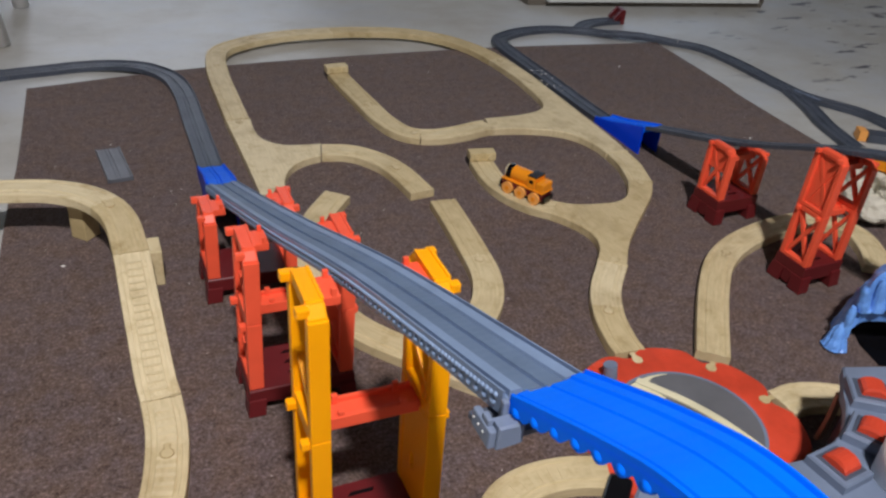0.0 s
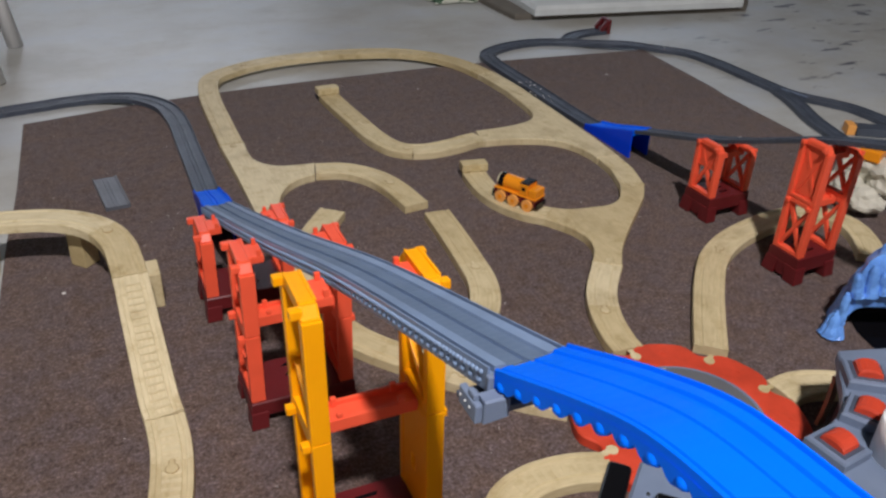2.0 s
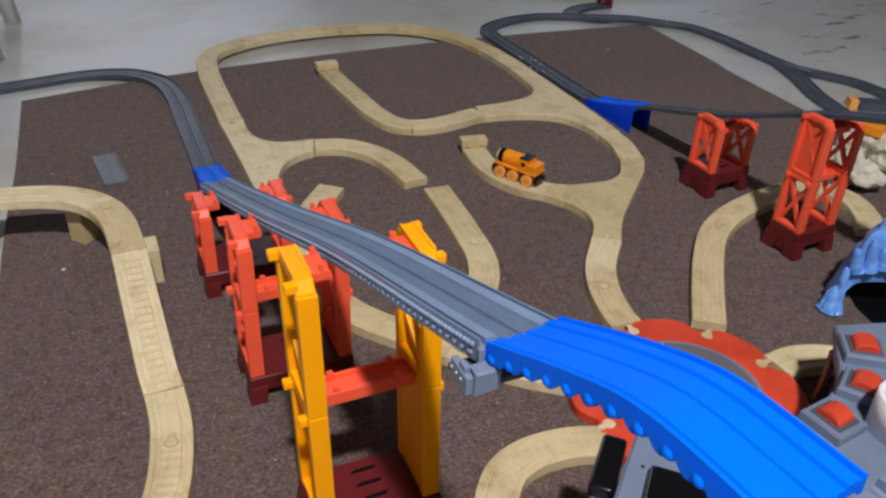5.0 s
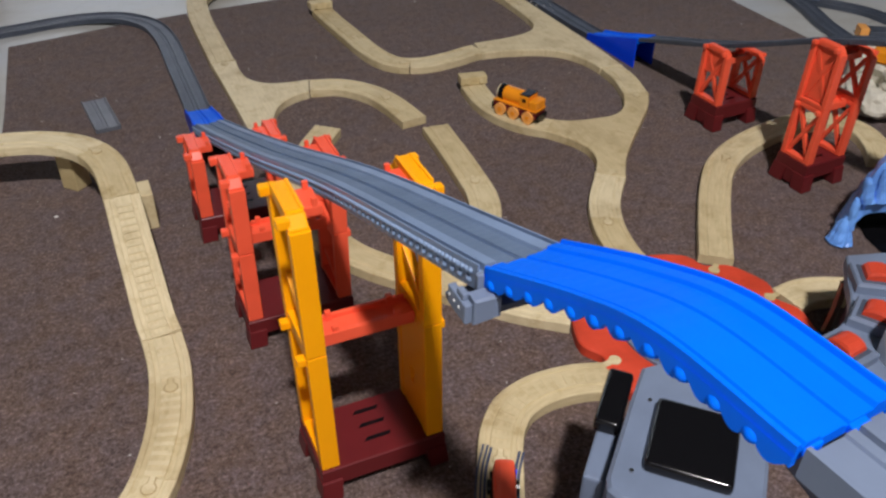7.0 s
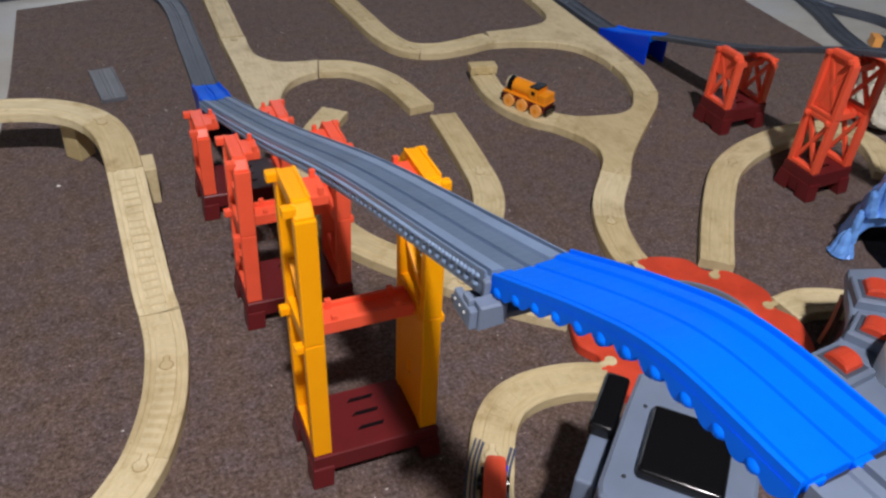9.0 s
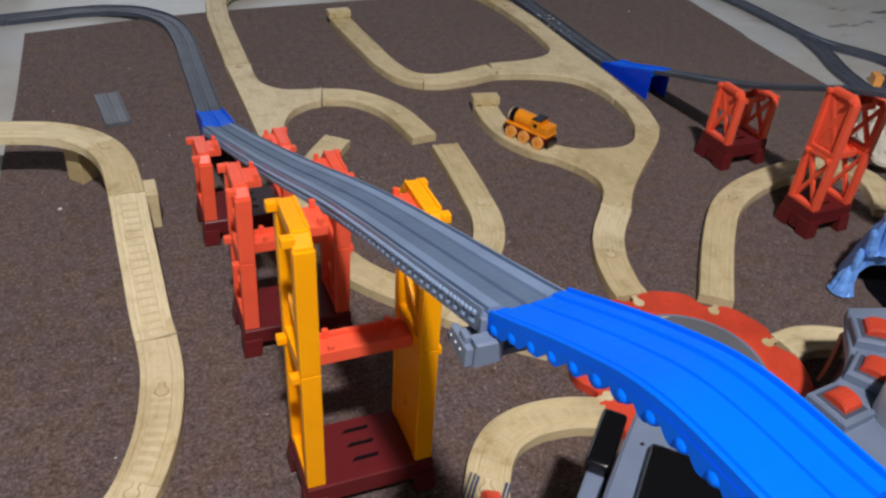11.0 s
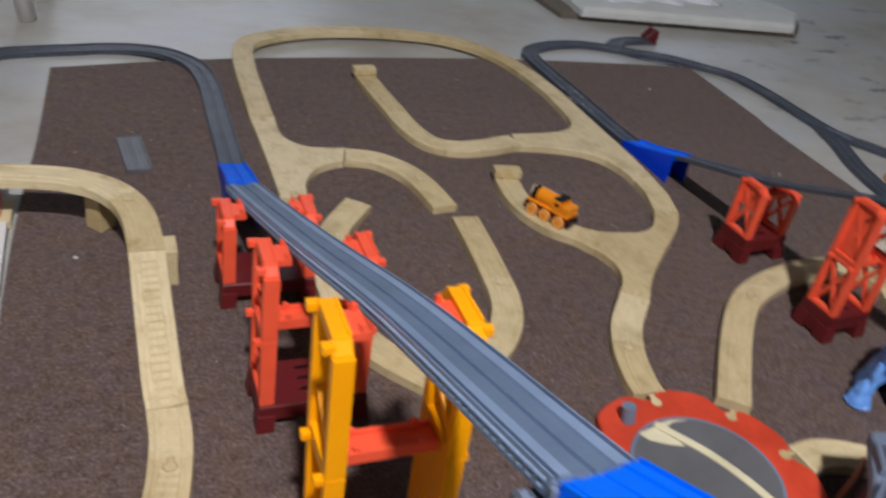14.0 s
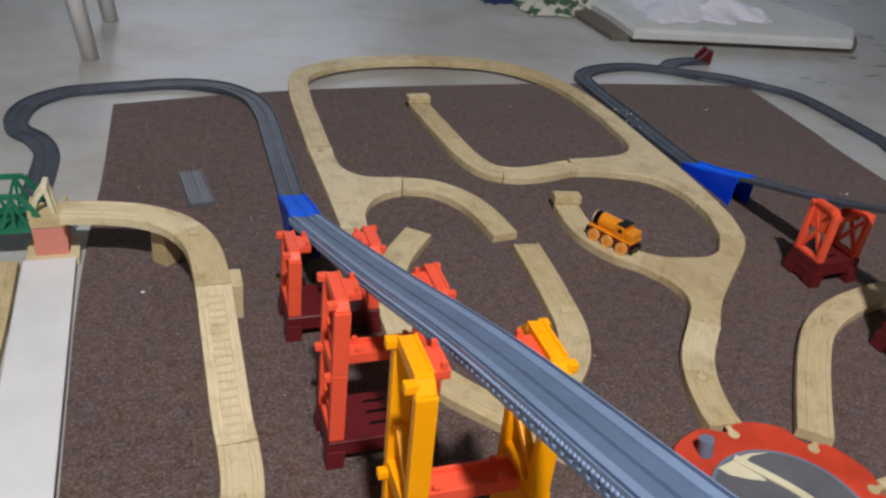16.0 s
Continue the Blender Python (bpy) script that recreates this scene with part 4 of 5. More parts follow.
for k in range(8):
    a = 2 * math.pi * (k + 0.5) / 8
    part("screw", rod(bmesh.new(), (0.104 * math.cos(a), 0.104 * math.sin(a), 0.0115), (0.104 * math.cos(a), 0.104 * math.sin(a), 0.0123), 0.0032, 10), M_TABLE, tt)
lever = part("lever", rod(bmesh.new(), (-0.041, 0.083, 0.0115), (-0.043, 0.086, 0.030), 0.0075, 18), M_STATION, tt, "grey lever peg")
for a in (87, 40, 3, 186):
    m = Matrix.Rotation(radians(a), 4, "Z")
    b = rod(bmesh.new(), (0.1010, 0, 0.0110), (0.1010, 0, 0.0127), 0.0060, 18)
    box(b, 0.1010, 0.1130, -0.003, 0.003, 0.0110, 0.0126)
    part("peg", b, M_BLOCKWOOD, tt, "pale wooden peg of a joining track").matrix_world = pose(TX, TY, 0) @ m


# ------------------------------------------------------------- yellow engine
def toy_engine(at):
    t = thing("toy_engine", "small yellow toy steam engine with black trim on wooden track", "toy train", at=at)
    b = bmesh.new()
    box(b, -0.036, 0.036, -0.0142, 0.0142, 0.0188, 0.0208, 0.0009)
    part("running_board", b, M_ENGINE, t)
    b = bmesh.new()
    box(b, -0.0345, 0.0345, -0.0136, 0.0136, 0.0075, 0.0188, 0.0012)
    part("underframe", b, M_DRED, t, "dark red-brown underframe")
    b = rod(bmesh.new(), (0.031, 0, 0.0285), (-0.008, 0, 0.0285), 0.0112, 24)
    box(b, -0.008, 0.030, -0.0095, 0.0095, 0.018, 0.027, 0.001)
    part("boiler", b, M_ENGINE, t)
    part("smokebox", rod(bmesh.new(), (0.0305, 0, 0.0285), (0.0225, 0, 0.0285), 0.0117, 24), M_BLACK, t, "black smokebox band")
    part("front_disc", rod(bmesh.new(), (0.0305, 0, 0.0285), (0.0335, 0, 0.0285), 0.0098, 24), M_IVORY, t, "pale front disc")
    b = bmesh.new()
    box(b, -0.021, -0.007, -0.0128, 0.0128, 0.018, 0.038, 0.0012)
    part("cab", b, M_ENGINE, t)
    b = bmesh.new()
    box(b, -0.0215, -0.0065, -0.0120, 0.0120, 0.0378, 0.0396, 0.0008)
    part("cab_roof", b, M_BLACK, t, "black cab roof")
    for s in (-1, 1):
        b = bmesh.new()
        box(b, -0.0175, -0.0115, s * 0.0129 - 0.0004, s * 0.0129 + 0.0004, 0.029, 0.034)
        part("cab_window", b, M_BLACK, t, "black cab window")
    b = bmesh.new()
    box(b, -0.035, -0.0215, -0.0125, 0.0125, 0.018, 0.033, 0.002)
    part("bunker", b, M_ENGINE, t)
    for x in (-0.024, 0.0, 0.022):
        for s in (-1, 1):
            w = part("wheel", rod(bmesh.new(), (x, s * 0.0132, 0.0092), (x, s * 0.0172, 0.0092), 0.0089, 24), M_WHEEL, t, "pale orange wheel")
            part("hub", rod(bmesh.new(), (x, s * 0.0168, 0.0092), (x, s * 0.0179, 0.0092), 0.0034, 14), M_ENGINE, w)
    for x in (-0.0375, 0.0375):
        b = box(bmesh.new(), x - 0.0015, x + 0.0015, -0.012, 0.012, 0.0065, 0.0145, 0.0008)
        part("buffer_beam", b, M_BLACK, t)
    return t


toy_engine(pose(0.5445, 0.881, 0.0117, 0, 0, 118))

# ------------------------------------------------------- grey play station
station = thing("toy_station", "grey plastic railway play station with black pads and orange buttons", "toy station")
ST = pose(0.298, 0.272, 0, 0, 0, -135)   # local x along one edge, local y along the other
corners = [(-0.004, 0.0005), (0.030, -0.0015), (0.098, -0.0035), (0.1065, -0.0010), (0.1110, 0.0075), (0.1120, 0.030), (0.1120, 0.070), (0.1080, 0.083), (0.0950, 0.0870), (0.0, 0.0875),
           (-0.028, 0.0875), (-0.033, 0.080), (-0.033, 0.040), (-0.029, 0.030)]
b = prism(bmesh.new(), corners, 0.0005, 0.150, 0.0025)
part("body", b, M_STATION, station).matrix_world = ST
b = bmesh.new()
box(b, 0.0275, 0.0865, 0.0150, 0.068, 0.148, 0.158, 0.0045, segments=6)
part("pad", b, M_BLACK, station, "glossy black square pad", smooth=True).matrix_world = ST
b = bmesh.new()
box(b, 0.0, 0.086, -0.0185, -0.0045, 0.0005, 0.129, 0.002)
part("side_block", b, M_STATION, station).matrix_world = ST
b = bmesh.new()
box(b, -0.007, 0.047, -0.0215, -0.0035, 0.128, 0.140, 0.0042, segments=6)
part("side_pad", b, M_BLACK, station, "glossy black side pad", smooth=True).matrix_world = ST
for x, y in ((0.0270, 0.0105), (0.0890, 0.0095)):
    part("screw", rod(bmesh.new(), (x, y, 0.1495), (x, y, 0.1512), 0.0014, 12), M_STEEL, station).matrix_world = ST


def ring_outline(r0, r1, a0, a1, n=26, flare=0.0):
    """A ring sector; flare: by how much its inner edge draws back at the start."""
    out = [((r1) * math.cos(radians(a0 + (a1 - a0) * k / n)), r1 * math.sin(radians(a0 + (a1 - a0) * k / n))) for k in range(n + 1)]
    for k in range(n + 1):
        r = r0 + flare * max(0.0, 1 - (n - k) / n * 4.5) ** 1.4
        out.append((r * math.cos(radians(a1 + (a0 - a1) * k / n)), r * math.sin(radians(a1 + (a0 - a1) * k / n))))
    return out


AT = pose(0.476, 0.398, 0)
b = prism(bmesh.new(), ring_outline(0.1165, 0.200, -16, -100, flare=0.014), 0.088, 0.100, 0.0015)
part("control_deck", b, M_STATION, station).matrix_world = AT
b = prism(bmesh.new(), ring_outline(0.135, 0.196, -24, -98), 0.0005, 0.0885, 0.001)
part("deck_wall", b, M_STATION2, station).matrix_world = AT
line = curve([(0.601, 0.355, 0.0125), (0.5985, 0.3515, 0.035), (0.594, 0.348, 0.060), (0.585, 0.343, 0.0878)], 0.004)
b = bmesh.new()
rows = [[b.verts.new(c + Vector((u, v, 0))) for u, v in ((-0.004, -0.002), (0.004, -0.002), (0.004, 0.002), (-0.004, 0.002))] for c in line]
for p, q in zip(rows, rows[1:]):
    for k in range(4):
        b.faces.new((p[k], p[(k + 1) % 4], q[(k + 1) % 4], q[k]))
b.faces.new(rows[0])
b.faces.new(rows[-1])
part("end_strip", b, M_BROWN, station, "thin curved brown end strip")
for a in (-34.6, -58.4, -83):
    m = AT @ Matrix.Rotation(radians(a), 4, "Z") @ Matrix.Translation((0.1375, 0, 0.1))
    h = part("button_housing", prism(bmesh.new(), [(-0.019, -0.0175), (0.019, -0.0175), (0.019, 0.0175), (-0.019, 0.0175)], 0.0, 0.0095, 0.0018), M_STATION, station, "grey raised button housing")
    h.matrix_world = m
    part("button_collar", prism(bmesh.new(), [(-0.0145, -0.013), (0.0145, -0.013), (0.0145, 0.013), (-0.0145, 0.013)], 0.009, 0.0103, 0.0006), M_STATION2, h, "dark grey plate round the button")
    b = bmesh.new()
    rows = []
    for k in range(9):
        a = math.pi * (k / 8)
        rows.append([b.verts.new((-0.0112 * math.cos(a), y, 0.0098 + 0.0085 * math.sin(a) ** 0.7)) for y in (-0.0098, -0.0085, 0.0085, 0.0098)])
    for v in (r[q] for r in rows for q in (0, 3)):
        v.co.z = 0.0098 + (v.co.z - 0.0098) * 0.72
    for p, q in zip(rows, rows[1:]):
        for k in range(3):
            b.faces.new((p[k], p[k + 1], q[k + 1], q[k]))
    for q in (0, 3):
        b.faces.new([r[q] for r in rows])
    b.faces.new([*rows[0], *rows[-1][::-1]])
    part("button", b, M_TABLE, h, "rounded orange-red push button", smooth=False)
b = bmesh.new()
ring = [[b.verts.new((0.538 + r * math.cos(a), 0.237 + r * math.sin(a), z)) for r, z in ((0.0235, 0.0995), (0.0235, 0.1345), (0.0225, 0.1355), (0.0185, 0.1355), (0.0180, 0.1345), (0.0180, 0.0995))]
        for a in (2 * math.pi * k / 40 for k in range(40))]
for p, q in zip(ring, ring[1:] + ring[:1]):
    for k in range(6):
        b.faces.new((p[k], p[(k + 1) % 6], q[(k + 1) % 6], q[k]))
part("tube", b, M_PVC, station, "pale open tube", smooth=True)
b = bmesh.new()
box(b, 0.148, 0.192, -0.15, -0.03, 0.0005, 0.3765, 0.004)
part("pylon", b, M_STATION2, station)
EXIT = curve([(0.1614, 0.046, 0.377), (0.165, 0.0, 0.378), (0.168, -0.06, 0.378), (0.171, -0.14, 0.378)], 0.006)
part("exit_track", sweep(bmesh.new(), EXIT, PLASTIC_PROFILE), M_STATION, station)

# -------------------------------------------------- pieces on the left edge
pier = thing("bridge_pier", "pink painted wooden pier with ivory arch on a wooden foot", "toy bridge", at=pose(-0.176, 0.983, FLOOR_Z))
b = box(bmesh.new(), -0.030, 0.030, -0.028, 0.026, 0.0005, 0.012, 0.001)
part("foot", b, M_BLOCKWOOD, pier)
b = box(bmesh.new(), -0.019, 0.019, -0.019, 0.019, 0.012, 0.050, 0.0015)
part("block", b, M_PINK, pier, "pink painted block")
b = box(bmesh.new(), -0.020, 0.020, -0.020, 0.020, 0.050, 0.064, 0.0015)
part("cap", b, M_BLOCKWOOD, pier)
for s in (-1, 1):
    part("cheek", box(bmesh.new(), s * 0.0185 - 0.0022, s * 0.0185 + 0.0022, -0.019, 0.019, 0.0635, 0.073, 0.001), M_BLOCKWOOD, pier)
b = bmesh.new()
for y in (-0.010, 0.010):
    bar(b, (-0.016, y, 0.064), (-0.011, y, 0.082), 0.0055, 0.005, 0.001)
    bar(b, (-0.0115, y, 0.081), (0.000, y, 0.098), 0.0055, 0.005, 0.001)
    bar(b, (0.007, y, 0.064), (0.001, y, 0.098), 0.0055, 0.005, 0.001)
bar(b, (0.0005, -0.0125, 0.0985), (0.0005, 0.0125, 0.0985), 0.007, 0.006, 0.001)
part("arch", b, M_IVORY, pier, "ivory plastic arch")

truss = thing("truss_bridge", "green plastic truss bridge resting beside a pink pier", "toy bridge", at=pose(-0.262, 0.993, 0, 0, 0, 0))
b = box(bmesh.new(), -0.085, 0.086, -0.023, 0.023, 0.036, 0.042, 0.001)
part("deck", b, M_GREEN, truss)
for s in (-1, 1):
    y = s * 0.026
    part("chord", bar(bmesh.new(), (-0.085, y, 0.040), (0.086, y, 0.040), 0.004, 0.006), M_GREEN, truss)
    part("chord", bar(bmesh.new(), (-0.085, y, 0.085), (0.060, y, 0.085), 0.004, 0.006), M_GREEN, truss)
    part("end_post", bar(bmesh.new(), (0.060, y, 0.085), (0.086, y, 0.040), 0.004, 0.006), M_GREEN, truss)
    for k in range(5):
        x = -0.085 + 0.030 * k
        for x0, x1 in ((x, x + 0.015), (x + 0.030, x + 0.015), (x + 0.015, x + 0.015)):
            part("brace", bar(bmesh.new(), (x0, y, 0.040), (x1, y, 0.085), 0.003, 0.0035), M_GREEN, truss)
b = box(bmesh.new(), -0.085, -0.060, -0.022, 0.022, FLOOR_Z + 0.0005, 0.036, 0.001)
part("far_leg", b, M_BLOCKWOOD, truss)

tagged(part("white_board", box(bmesh.new(), -0.208, -0.1495, -0.40, 0.9545, FLOOR_Z + 0.0005, 0.006, 0.0015), M_WHITE), "long white board lying along the carpet edge", "board")
b = sweep(bmesh.new(), curve([(-0.232, 0.955, FLOOR_Z + 0.0005), (-0.232, 0.80, FLOOR_Z + 0.0005), (-0.24, 0.62, FLOOR_Z + 0.0005)]), WOOD_PROFILE)
tagged(part("wooden_track", b, M_WOOD), "pale wooden track lying on the floor by a white board", "toy track", "wooden railway tracks")

plate = thing("track_adapter", "small grey plastic track piece alone on the carpet", "toy track", at=pose(0.0, 1.122, 0.0003, 0, 0, 6))
b = sweep(bmesh.new(), [Vector((0.0, -0.050, 0)), Vector((0.0, 0.0, 0)), Vector((0.0, 0.050, 0))], [(u * 0.83, v * 0.7) for u, v in PLASTIC_PROFILE])
part("body", b, M_PLATE, plate)


# -------------------------------------------------------- blue rock, stones
rock = thing("toy_rock_tunnel", "glossy blue moulded rock tunnel with a dark mouth", "toy tunnel")


def crag(c, size, k):
    """One jagged lump of moulded rock."""
    b = bmesh.new()
    m = Matrix.Translation(c) @ Euler((k * 1.3, k * 0.7, k * 2.1)).to_matrix().to_4x4() @ Matrix.Diagonal((size * 1.25, size * 0.85, size, 1))
    bmesh.ops.create_icosphere(b, subdivisions=3, radius=1.0, matrix=m)
    for v in b.verts:
        v.co += (v.co - Vector(c)).normalized() * size * 0.45 * noise.noise(v.co * 60 + Vector((k, 0, 0)))
        v.co.z = max(v.co.z, 0.0006)
    return b


FACE, DEEP = Vector((0.909, -0.416, 0)), Vector((0.416, 0.909, 0))   # along the tunnel mouth, and into the rock
OUTER = curve([(-0.016, 0.0006, 0), (-0.011, 0.030, 0), (-0.004, 0.058, 0), (0.006, 0.090, 0), (0.026, 0.114, 0), (0.060, 0.124, 0), (0.096, 0.112, 0), (0.120, 0.070, 0), (0.130, 0.0006, 0)], 0.006)
INNER = curve([(0.004, 0.0006, 0), (0.007, 0.022, 0), (0.011, 0.034, 0), (0.022, 0.040, 0), (0.040, 0.042, 0), (0.064, 0.043, 0), (0.090, 0.040, 0), (0.104, 0.026, 0), (0.108, 0.0006, 0)], 0.006)


def at_face(u, z, deep):
    return Vector((0.751, 0.474, z - 0.35 * deep * min(1.0, z / 0.06))) + FACE * (u + 0.6 * deep) + DEEP * deep


def lump(foot, head, r0, r1, k):
    """One tapered, chipped finger of moulded rock from foot to head."""
    b = bmesh.new()
    axis = (head - foot).normalized()
    a, c = axis.orthogonal().normalized(), axis.cross(axis.orthogonal()).normalized()
    rows = []
    for i in range(7):
        t = i / 6
        r = (r0 + (r1 - r0) * t) * (1.0 if i < 6 else 0.55)
        ring = []
        for j in range(9):
            w = 2 * math.pi * (j + 0.3 * (i % 2)) / 9
            q = foot.lerp(head, t) + (a * math.cos(w) + c * math.sin(w)) * r * (1 + 0.22 * noise.noise(Vector((j * 1.7, i * 0.9, k))))
            q.z = max(q.z, 0.0006)
            ring.append(b.verts.new(q))
        rows.append(ring)
    for p, q in zip(rows, rows[1:]):
        for j in range(9):
            b.faces.new((p[j], p[(j + 1) % 9], q[(j + 1) % 9], q[j]))
    b.faces.new(rows[0])
    b.faces.new(rows[-1])
    return b


def along(line, t):
    i = t * (len(line) - 1)
    k = min(int(i), len(line) - 2)
    return line[k].lerp(line[k + 1], i - k)


b = bmesh.new()
rings = []
for i in range(33):
    lo, hi = along(INNER, i / 32), along(OUTER, i / 32)
    ring = []
    for f0, deep in ((0.0, 0.004), (0.0, 0.0), (0.35, -0.003), (0.7, 0.001), (0.95, 0.007), (1.0, 0.018), (0.96, 0.032), (1.02, 0.046), (0.9, 0.058), (0.4, 0.060), (0.0, 0.060), (0.0, 0.030)):
        u = lo.lerp(hi, f0)
        q = at_face(u.x, u.y, deep)
        rough = Vector((noise.noise(q * 75), noise.noise(q * 75 + Vector((7, 0, 0))), noise.noise(q * 75 + Vector((0, 9, 0)))))
        q += rough * (0.0055 if f0 > 0.2 else 0.002)
        q.z = max(q.z, 0.0006)
        ring.append(b.verts.new(q))
    rings.append(ring)
for p, q in zip(rings, rings[1:]):
    for k in range(12):
        b.faces.new((p[k], p[(k + 1) % 12], q[(k + 1) % 12], q[k]))
b.faces.new(rings[0])
b.faces.new(rings[-1])
part("arch", b, M_ROCK, rock)
for k, (u0, z0, d0, u1, z1, d1, r0, r1) in enumerate((
        (-0.004, 0.002, -0.006, -0.004, 0.036, -0.002, 0.0110, 0.0036), (-0.011, 0.002, 0.000, -0.008, 0.030, 0.002, 0.0092, 0.0034), (0.004, 0.002, -0.007, 0.001, 0.026, -0.004, 0.0085, 0.0032),
        (0.002, 0.020, -0.004, 0.000, 0.060, -0.004, 0.0058, 0.0050), (0.012, 0.056, -0.003, 0.004, 0.086, -0.001, 0.0085, 0.0050), (0.026, 0.058, -0.004, 0.020, 0.098, 0.000, 0.0090, 0.0045),
        (0.040, 0.062, -0.004, 0.034, 0.090, -0.001, 0.0085, 0.0048), (0.054, 0.060, -0.004, 0.050, 0.112, 0.002, 0.0100, 0.0050), (0.072, 0.060, -0.004, 0.070, 0.104, 0.001, 0.0100, 0.0050),
        (0.092, 0.056, -0.004, 0.088, 0.090, 0.000, 0.0090, 0.0045), (0.004, 0.040, 0.026, 0.010, 0.090, 0.028, 0.0110, 0.0060), (0.024, 0.080, 0.030, 0.030, 0.122, 0.034, 0.0120, 0.0060))):
    part("rock", lump(at_face(u0, z0, d0), at_face(u1, z1, d1), r0, r1, k * 3.1), M_ROCK, rock)
# black panel behind the mouth paints the shade inside the tunnel
b = bmesh.new()
ring = [at_face(q.x, max(q.y, 0.0006), 0.040) for q in INNER]
front = [b.verts.new(q) for q in ring]
rear = [b.verts.new(q + DEEP * 0.004) for q in ring]
for k in range(len(ring)):
    b.faces.new((front[k], front[(k + 1) % len(ring)], rear[(k + 1) % len(ring)], rear[k]))
b.faces.new(front)
b.faces.new(rear)
part("inner_shade", b, M_BLACK, rock, "black panel painting the shade inside the tunnel")
# black sheet on the carpet, cut to the edge of the mouth's shade
b = prism(bmesh.new(), [(0.7730, 0.4310), (0.7820, 0.4700), (0.8000, 0.5000), (0.8700, 0.4700), (0.8600, 0.3960)], 0.0004, 0.0016)
part("mouth_shade", b, M_BLACK, rock, "black sheet painting the shade on the ground in the mouth")

stone = thing("toy_stone_arch", "pale moulded stone block beside the red tower", "toy tunnel")
for k in range(9):
    part("stone", crag((1.030 + 0.022 * (k % 3), 0.690 + 0.028 * (k // 3), 0.026 + 0.018 * ((k * 2) % 3)), 0.023 + 0.003 * (k % 2), k + 40), M_STONE, stone)
b = box(bmesh.new(), -0.022, 0.022, -0.016, 0.016, 0.0, 0.016, 0.002, pose(1.050, 0.716, 0.082, 0, 0, 25))
part("cap", b, M_ENGINE, stone, "orange-yellow cap piece")

# ------------------------------------------------------------ far clutter
mat_thing = thing("folded_mat", "pale grey folded foam mat lying on the floor", "mat", at=pose(0, 0, FLOOR_Z))
b = prism(bmesh.new(), round_outline([(1.042, 1.818, 1), (1.30, 1.782), (1.722, 1.722, 1), (1.790, 1.79), (1.80, 1.86), (1.66, 2.20), (1.55, 2.55, 1), (1.02, 2.55, 1), (1.03, 2.1), (1.035, 1.92)], 0.02), 0.0005, 0.016, 0.004)
part("lower_layer", b, M_MATSIDE, mat_thing, "dark brown mat underside")
b = prism(bmesh.new(), round_outline([(1.082, 1.786, 1), (1.30, 1.762), (1.700, 1.712, 1), (1.770, 1.79), (1.79, 1.86), (1.65, 2.20), (1.54, 2.54, 1), (1.07, 2.54, 1), (1.085, 2.1), (1.092, 1.92)], 0.02), 0.016, 0.040, 0.009)
part("upper_layer", b, M_MAT, mat_thing, "pale grey mat top")


def crumpled(name, cx, cy, cz, rx, ry, h, material, label, seed):
    b = bmesh.new()
    n = 44
    grid = [[None] * (n + 1) for _ in range(n + 1)]
    for i in range(n + 1):
        for j in range(n + 1):
            u, v = 2 * i / n - 1, 2 * j / n - 1
            p = Vector((u * 2.2, v * 2.2, seed))
            edge_ = 1 + 0.22 * noise.noise(Vector((u * 3, v * 3, seed + 9)))
            lift = h * (0.35 + 0.9 * abs(noise.noise(p)) + 0.5 * abs(noise.noise(p * 2.7))) * max(0.0, 1 - max(abs(u), abs(v)) ** 3)
            grid[i][j] = b.verts.new((cx + u * rx * edge_, cy + v * ry * edge_, cz + 0.002 + lift))
    for i in range(n):
        for j in range(n):
            b.faces.new((grid[i][j], grid[i + 1][j], grid[i + 1][j + 1], grid[i][j + 1]))
    ob = tagged(part(name, b, material), label, "cloth", "crumpled cloths")
    ob.modifiers.new("thickness", "SOLIDIFY").thickness = 0.003
    for f in ob.data.polygons:
        f.use_smooth = True
    return ob


crumpled("crumpled_cloth", 1.37, 2.05, 0.031, 0.19, 0.20, 0.06, M_CLOTH, "crumpled white cloth on top of a folded mat", 3.0)
crumpled("crumpled_cloth", 1.03, 2.13, FLOOR_Z, 0.13, 0.12, 0.07, M_PATTERN, "crumpled green and white patterned cloth beside the mat", 7.0)
crumpled("crumpled_cloth", 0.88, 2.20, FLOOR_Z, 0.07, 0.08, 0.05, M_NAVY, "small crumpled navy blue cloth on the floor", 11.0)


def white_post(x, y, r):
    b = rod(bmesh.new(), (x, y, FLOOR_Z + 0.0003), (x - 0.066, y + 0.02, 0.45), r, 28)
    for v in b.verts:
        v.co.z = max(v.co.z, FLOOR_Z + 0.0003)
    return tagged(part("white_post", b, M_PVC, smooth=True), "round white leg standing aslant on the floor", "leg", "white legs")


white_post(-0.160, 1.690, 0.0165)
white_post(-0.128, 1.930, 0.0165)


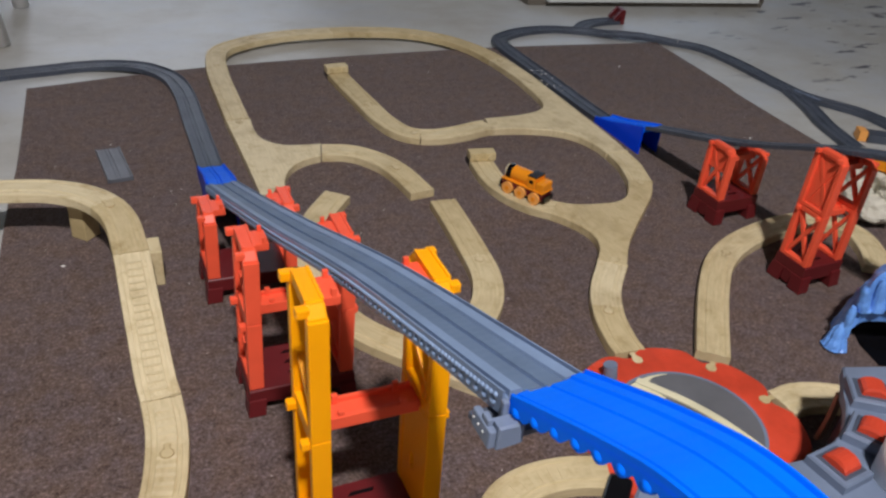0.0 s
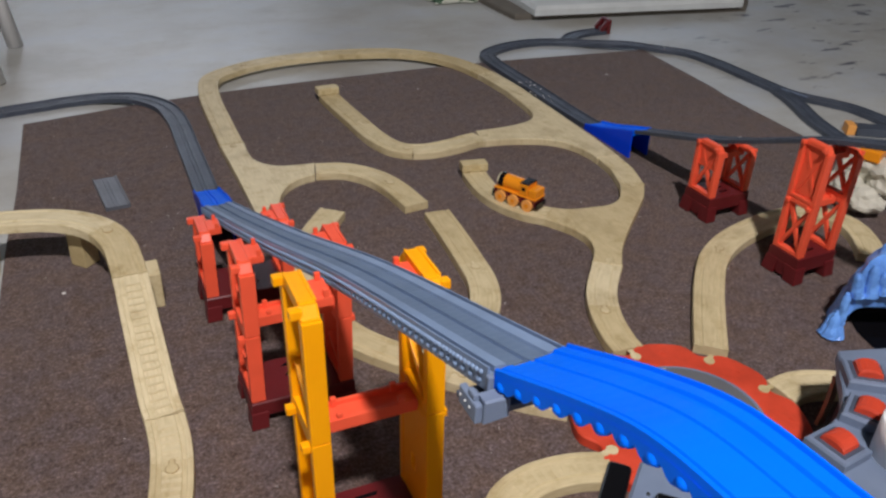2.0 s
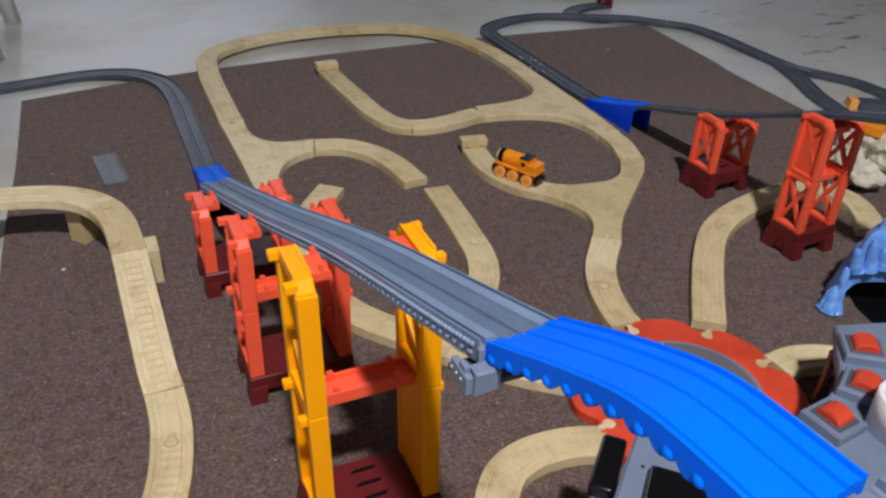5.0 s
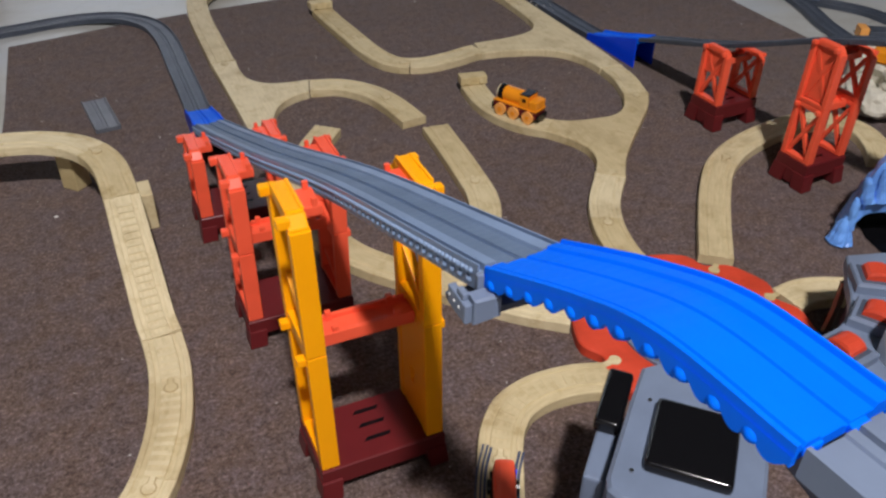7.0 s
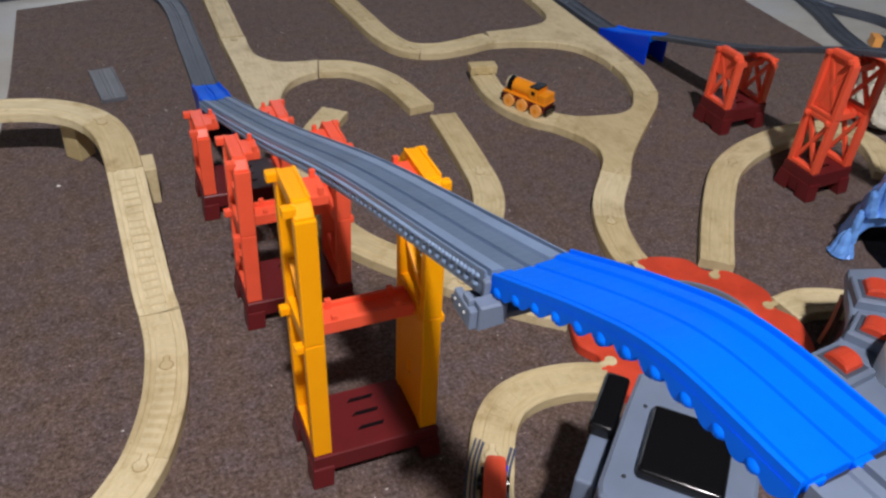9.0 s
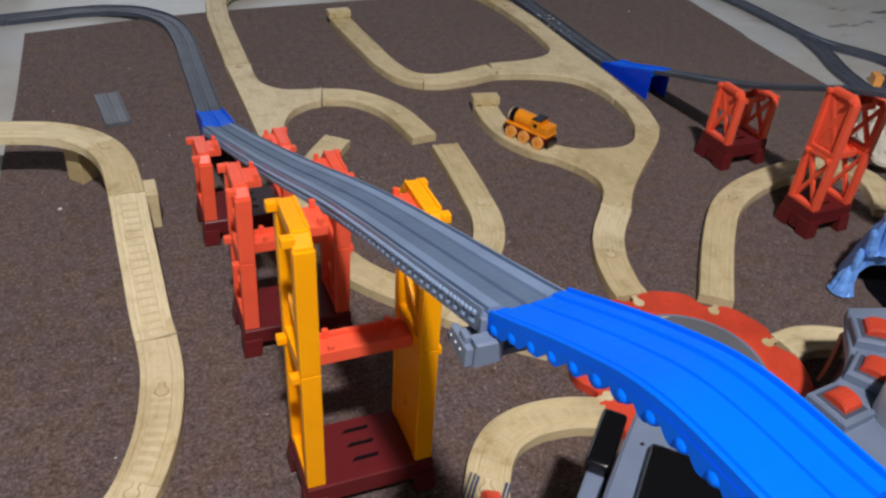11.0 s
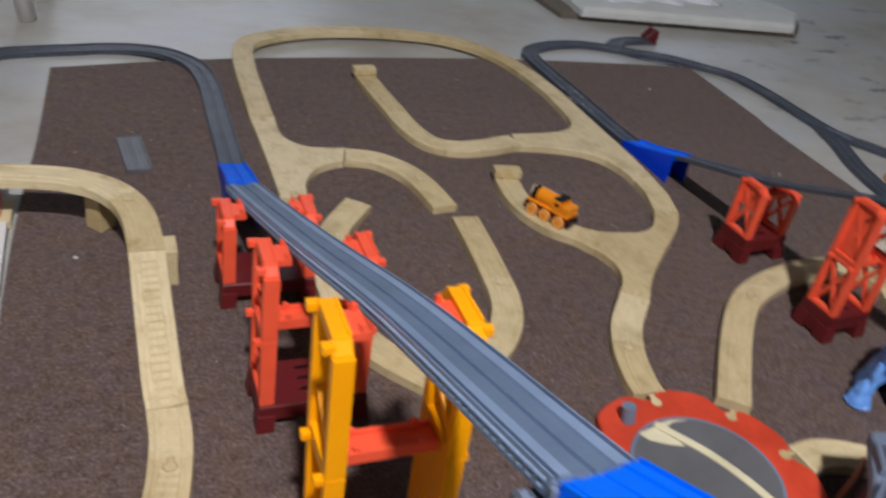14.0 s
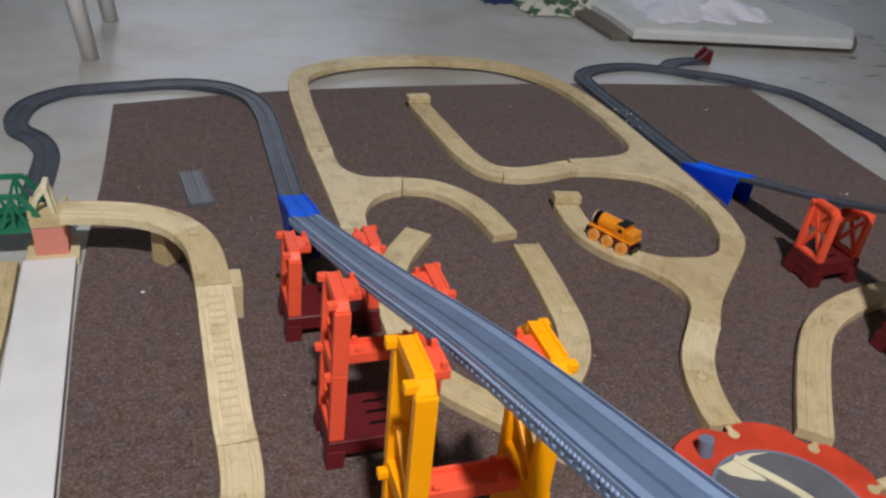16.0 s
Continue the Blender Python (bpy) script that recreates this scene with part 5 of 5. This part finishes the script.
# ------------------------------------------------ red wagon by the turntable
wagon = thing("toy_wagon", "small red toy wagon with rounded roof on wooden track", "toy train", at=pose(0.2145, 0.298, 0.0115, 0, 0, 64))
part("body", box(bmesh.new(), -0.034, 0.024, -0.0085, 0.0085, 0.010, 0.030, 0.005), M_RED, wagon)
part("floor", box(bmesh.new(), -0.035, 0.026, -0.0105, 0.0105, 0.0065, 0.0105, 0.001), M_BLACK, wagon, "black wagon floor")
for x in (-0.024, 0.014):
    for s in (-1, 1):
        part("wheel", rod(bmesh.new(), (x, s * 0.0085, 0.0065), (x, s * 0.0125, 0.0065), 0.0062, 18), M_BLACK, wagon, "black wheel")
stripe_line = curve([(0.2430, 0.3480, 0.0124), (0.2290, 0.3300, 0.0124), (0.2190, 0.3130, 0.0124), (0.2120, 0.2980, 0.0124), (0.206, 0.272, 0.0124), (0.203, 0.25, 0.0124)], 0.004)
for middle, half_w, tone in ((0.0186, 0.0009, M_PRINT), (0.0150, 0.0009, M_PRINT), (0.0118, 0.0011, M_PRINT), (-0.0118, 0.0012, M_PRINT), (-0.0150, 0.0010, M_PRINT)):
    b = sweep(bmesh.new(), stripe_line, [(middle - half_w, 0), (middle - half_w, 0.0003), (middle + half_w, 0.0003), (middle + half_w, 0)])
    part("printed_stripe", b, tone, wagon_track, "dark printed stripe")
b = sweep(bmesh.new(), stripe_line[5:], [(-0.0134, 0), (-0.0134, 0.0005), (-0.0085, 0.0005), (-0.0085, 0)])
part("printed_patch", b, M_BLUE2, wagon_track, "blue printed patch")

# loose lint and crumbs on the carpet and in the grey track
rng = random.Random(5)
b = bmesh.new()
for x, y, r in ((-0.075, 0.875, 0.0022), (1.02, 1.36, 0.0022), (1.06, 0.99, 0.0024), (0.60, 1.40, 0.0014)):
    ball(b, (x, y, 0.0008), r, 8, (1.2, 0.8, 0.5))
for k in range(16):
    ball(b, (0.811 + rng.uniform(-0.015, 0.015), 1.30 + rng.uniform(-0.06, 0.06), 0.0090), rng.uniform(0.0007, 0.0022), 7, (1.2, 1.0, 0.5))
for k in range(170):
    ball(b, (rng.uniform(-0.11, 1.15), rng.uniform(0.3, 1.46), 0.0005), rng.uniform(0.0003, 0.0008), 6, (1.5, 0.8, 0.5))
tagged(part("lint", b, M_LINT), "scattered white lint specks on the brown carpet", "lint", kind="stuff")
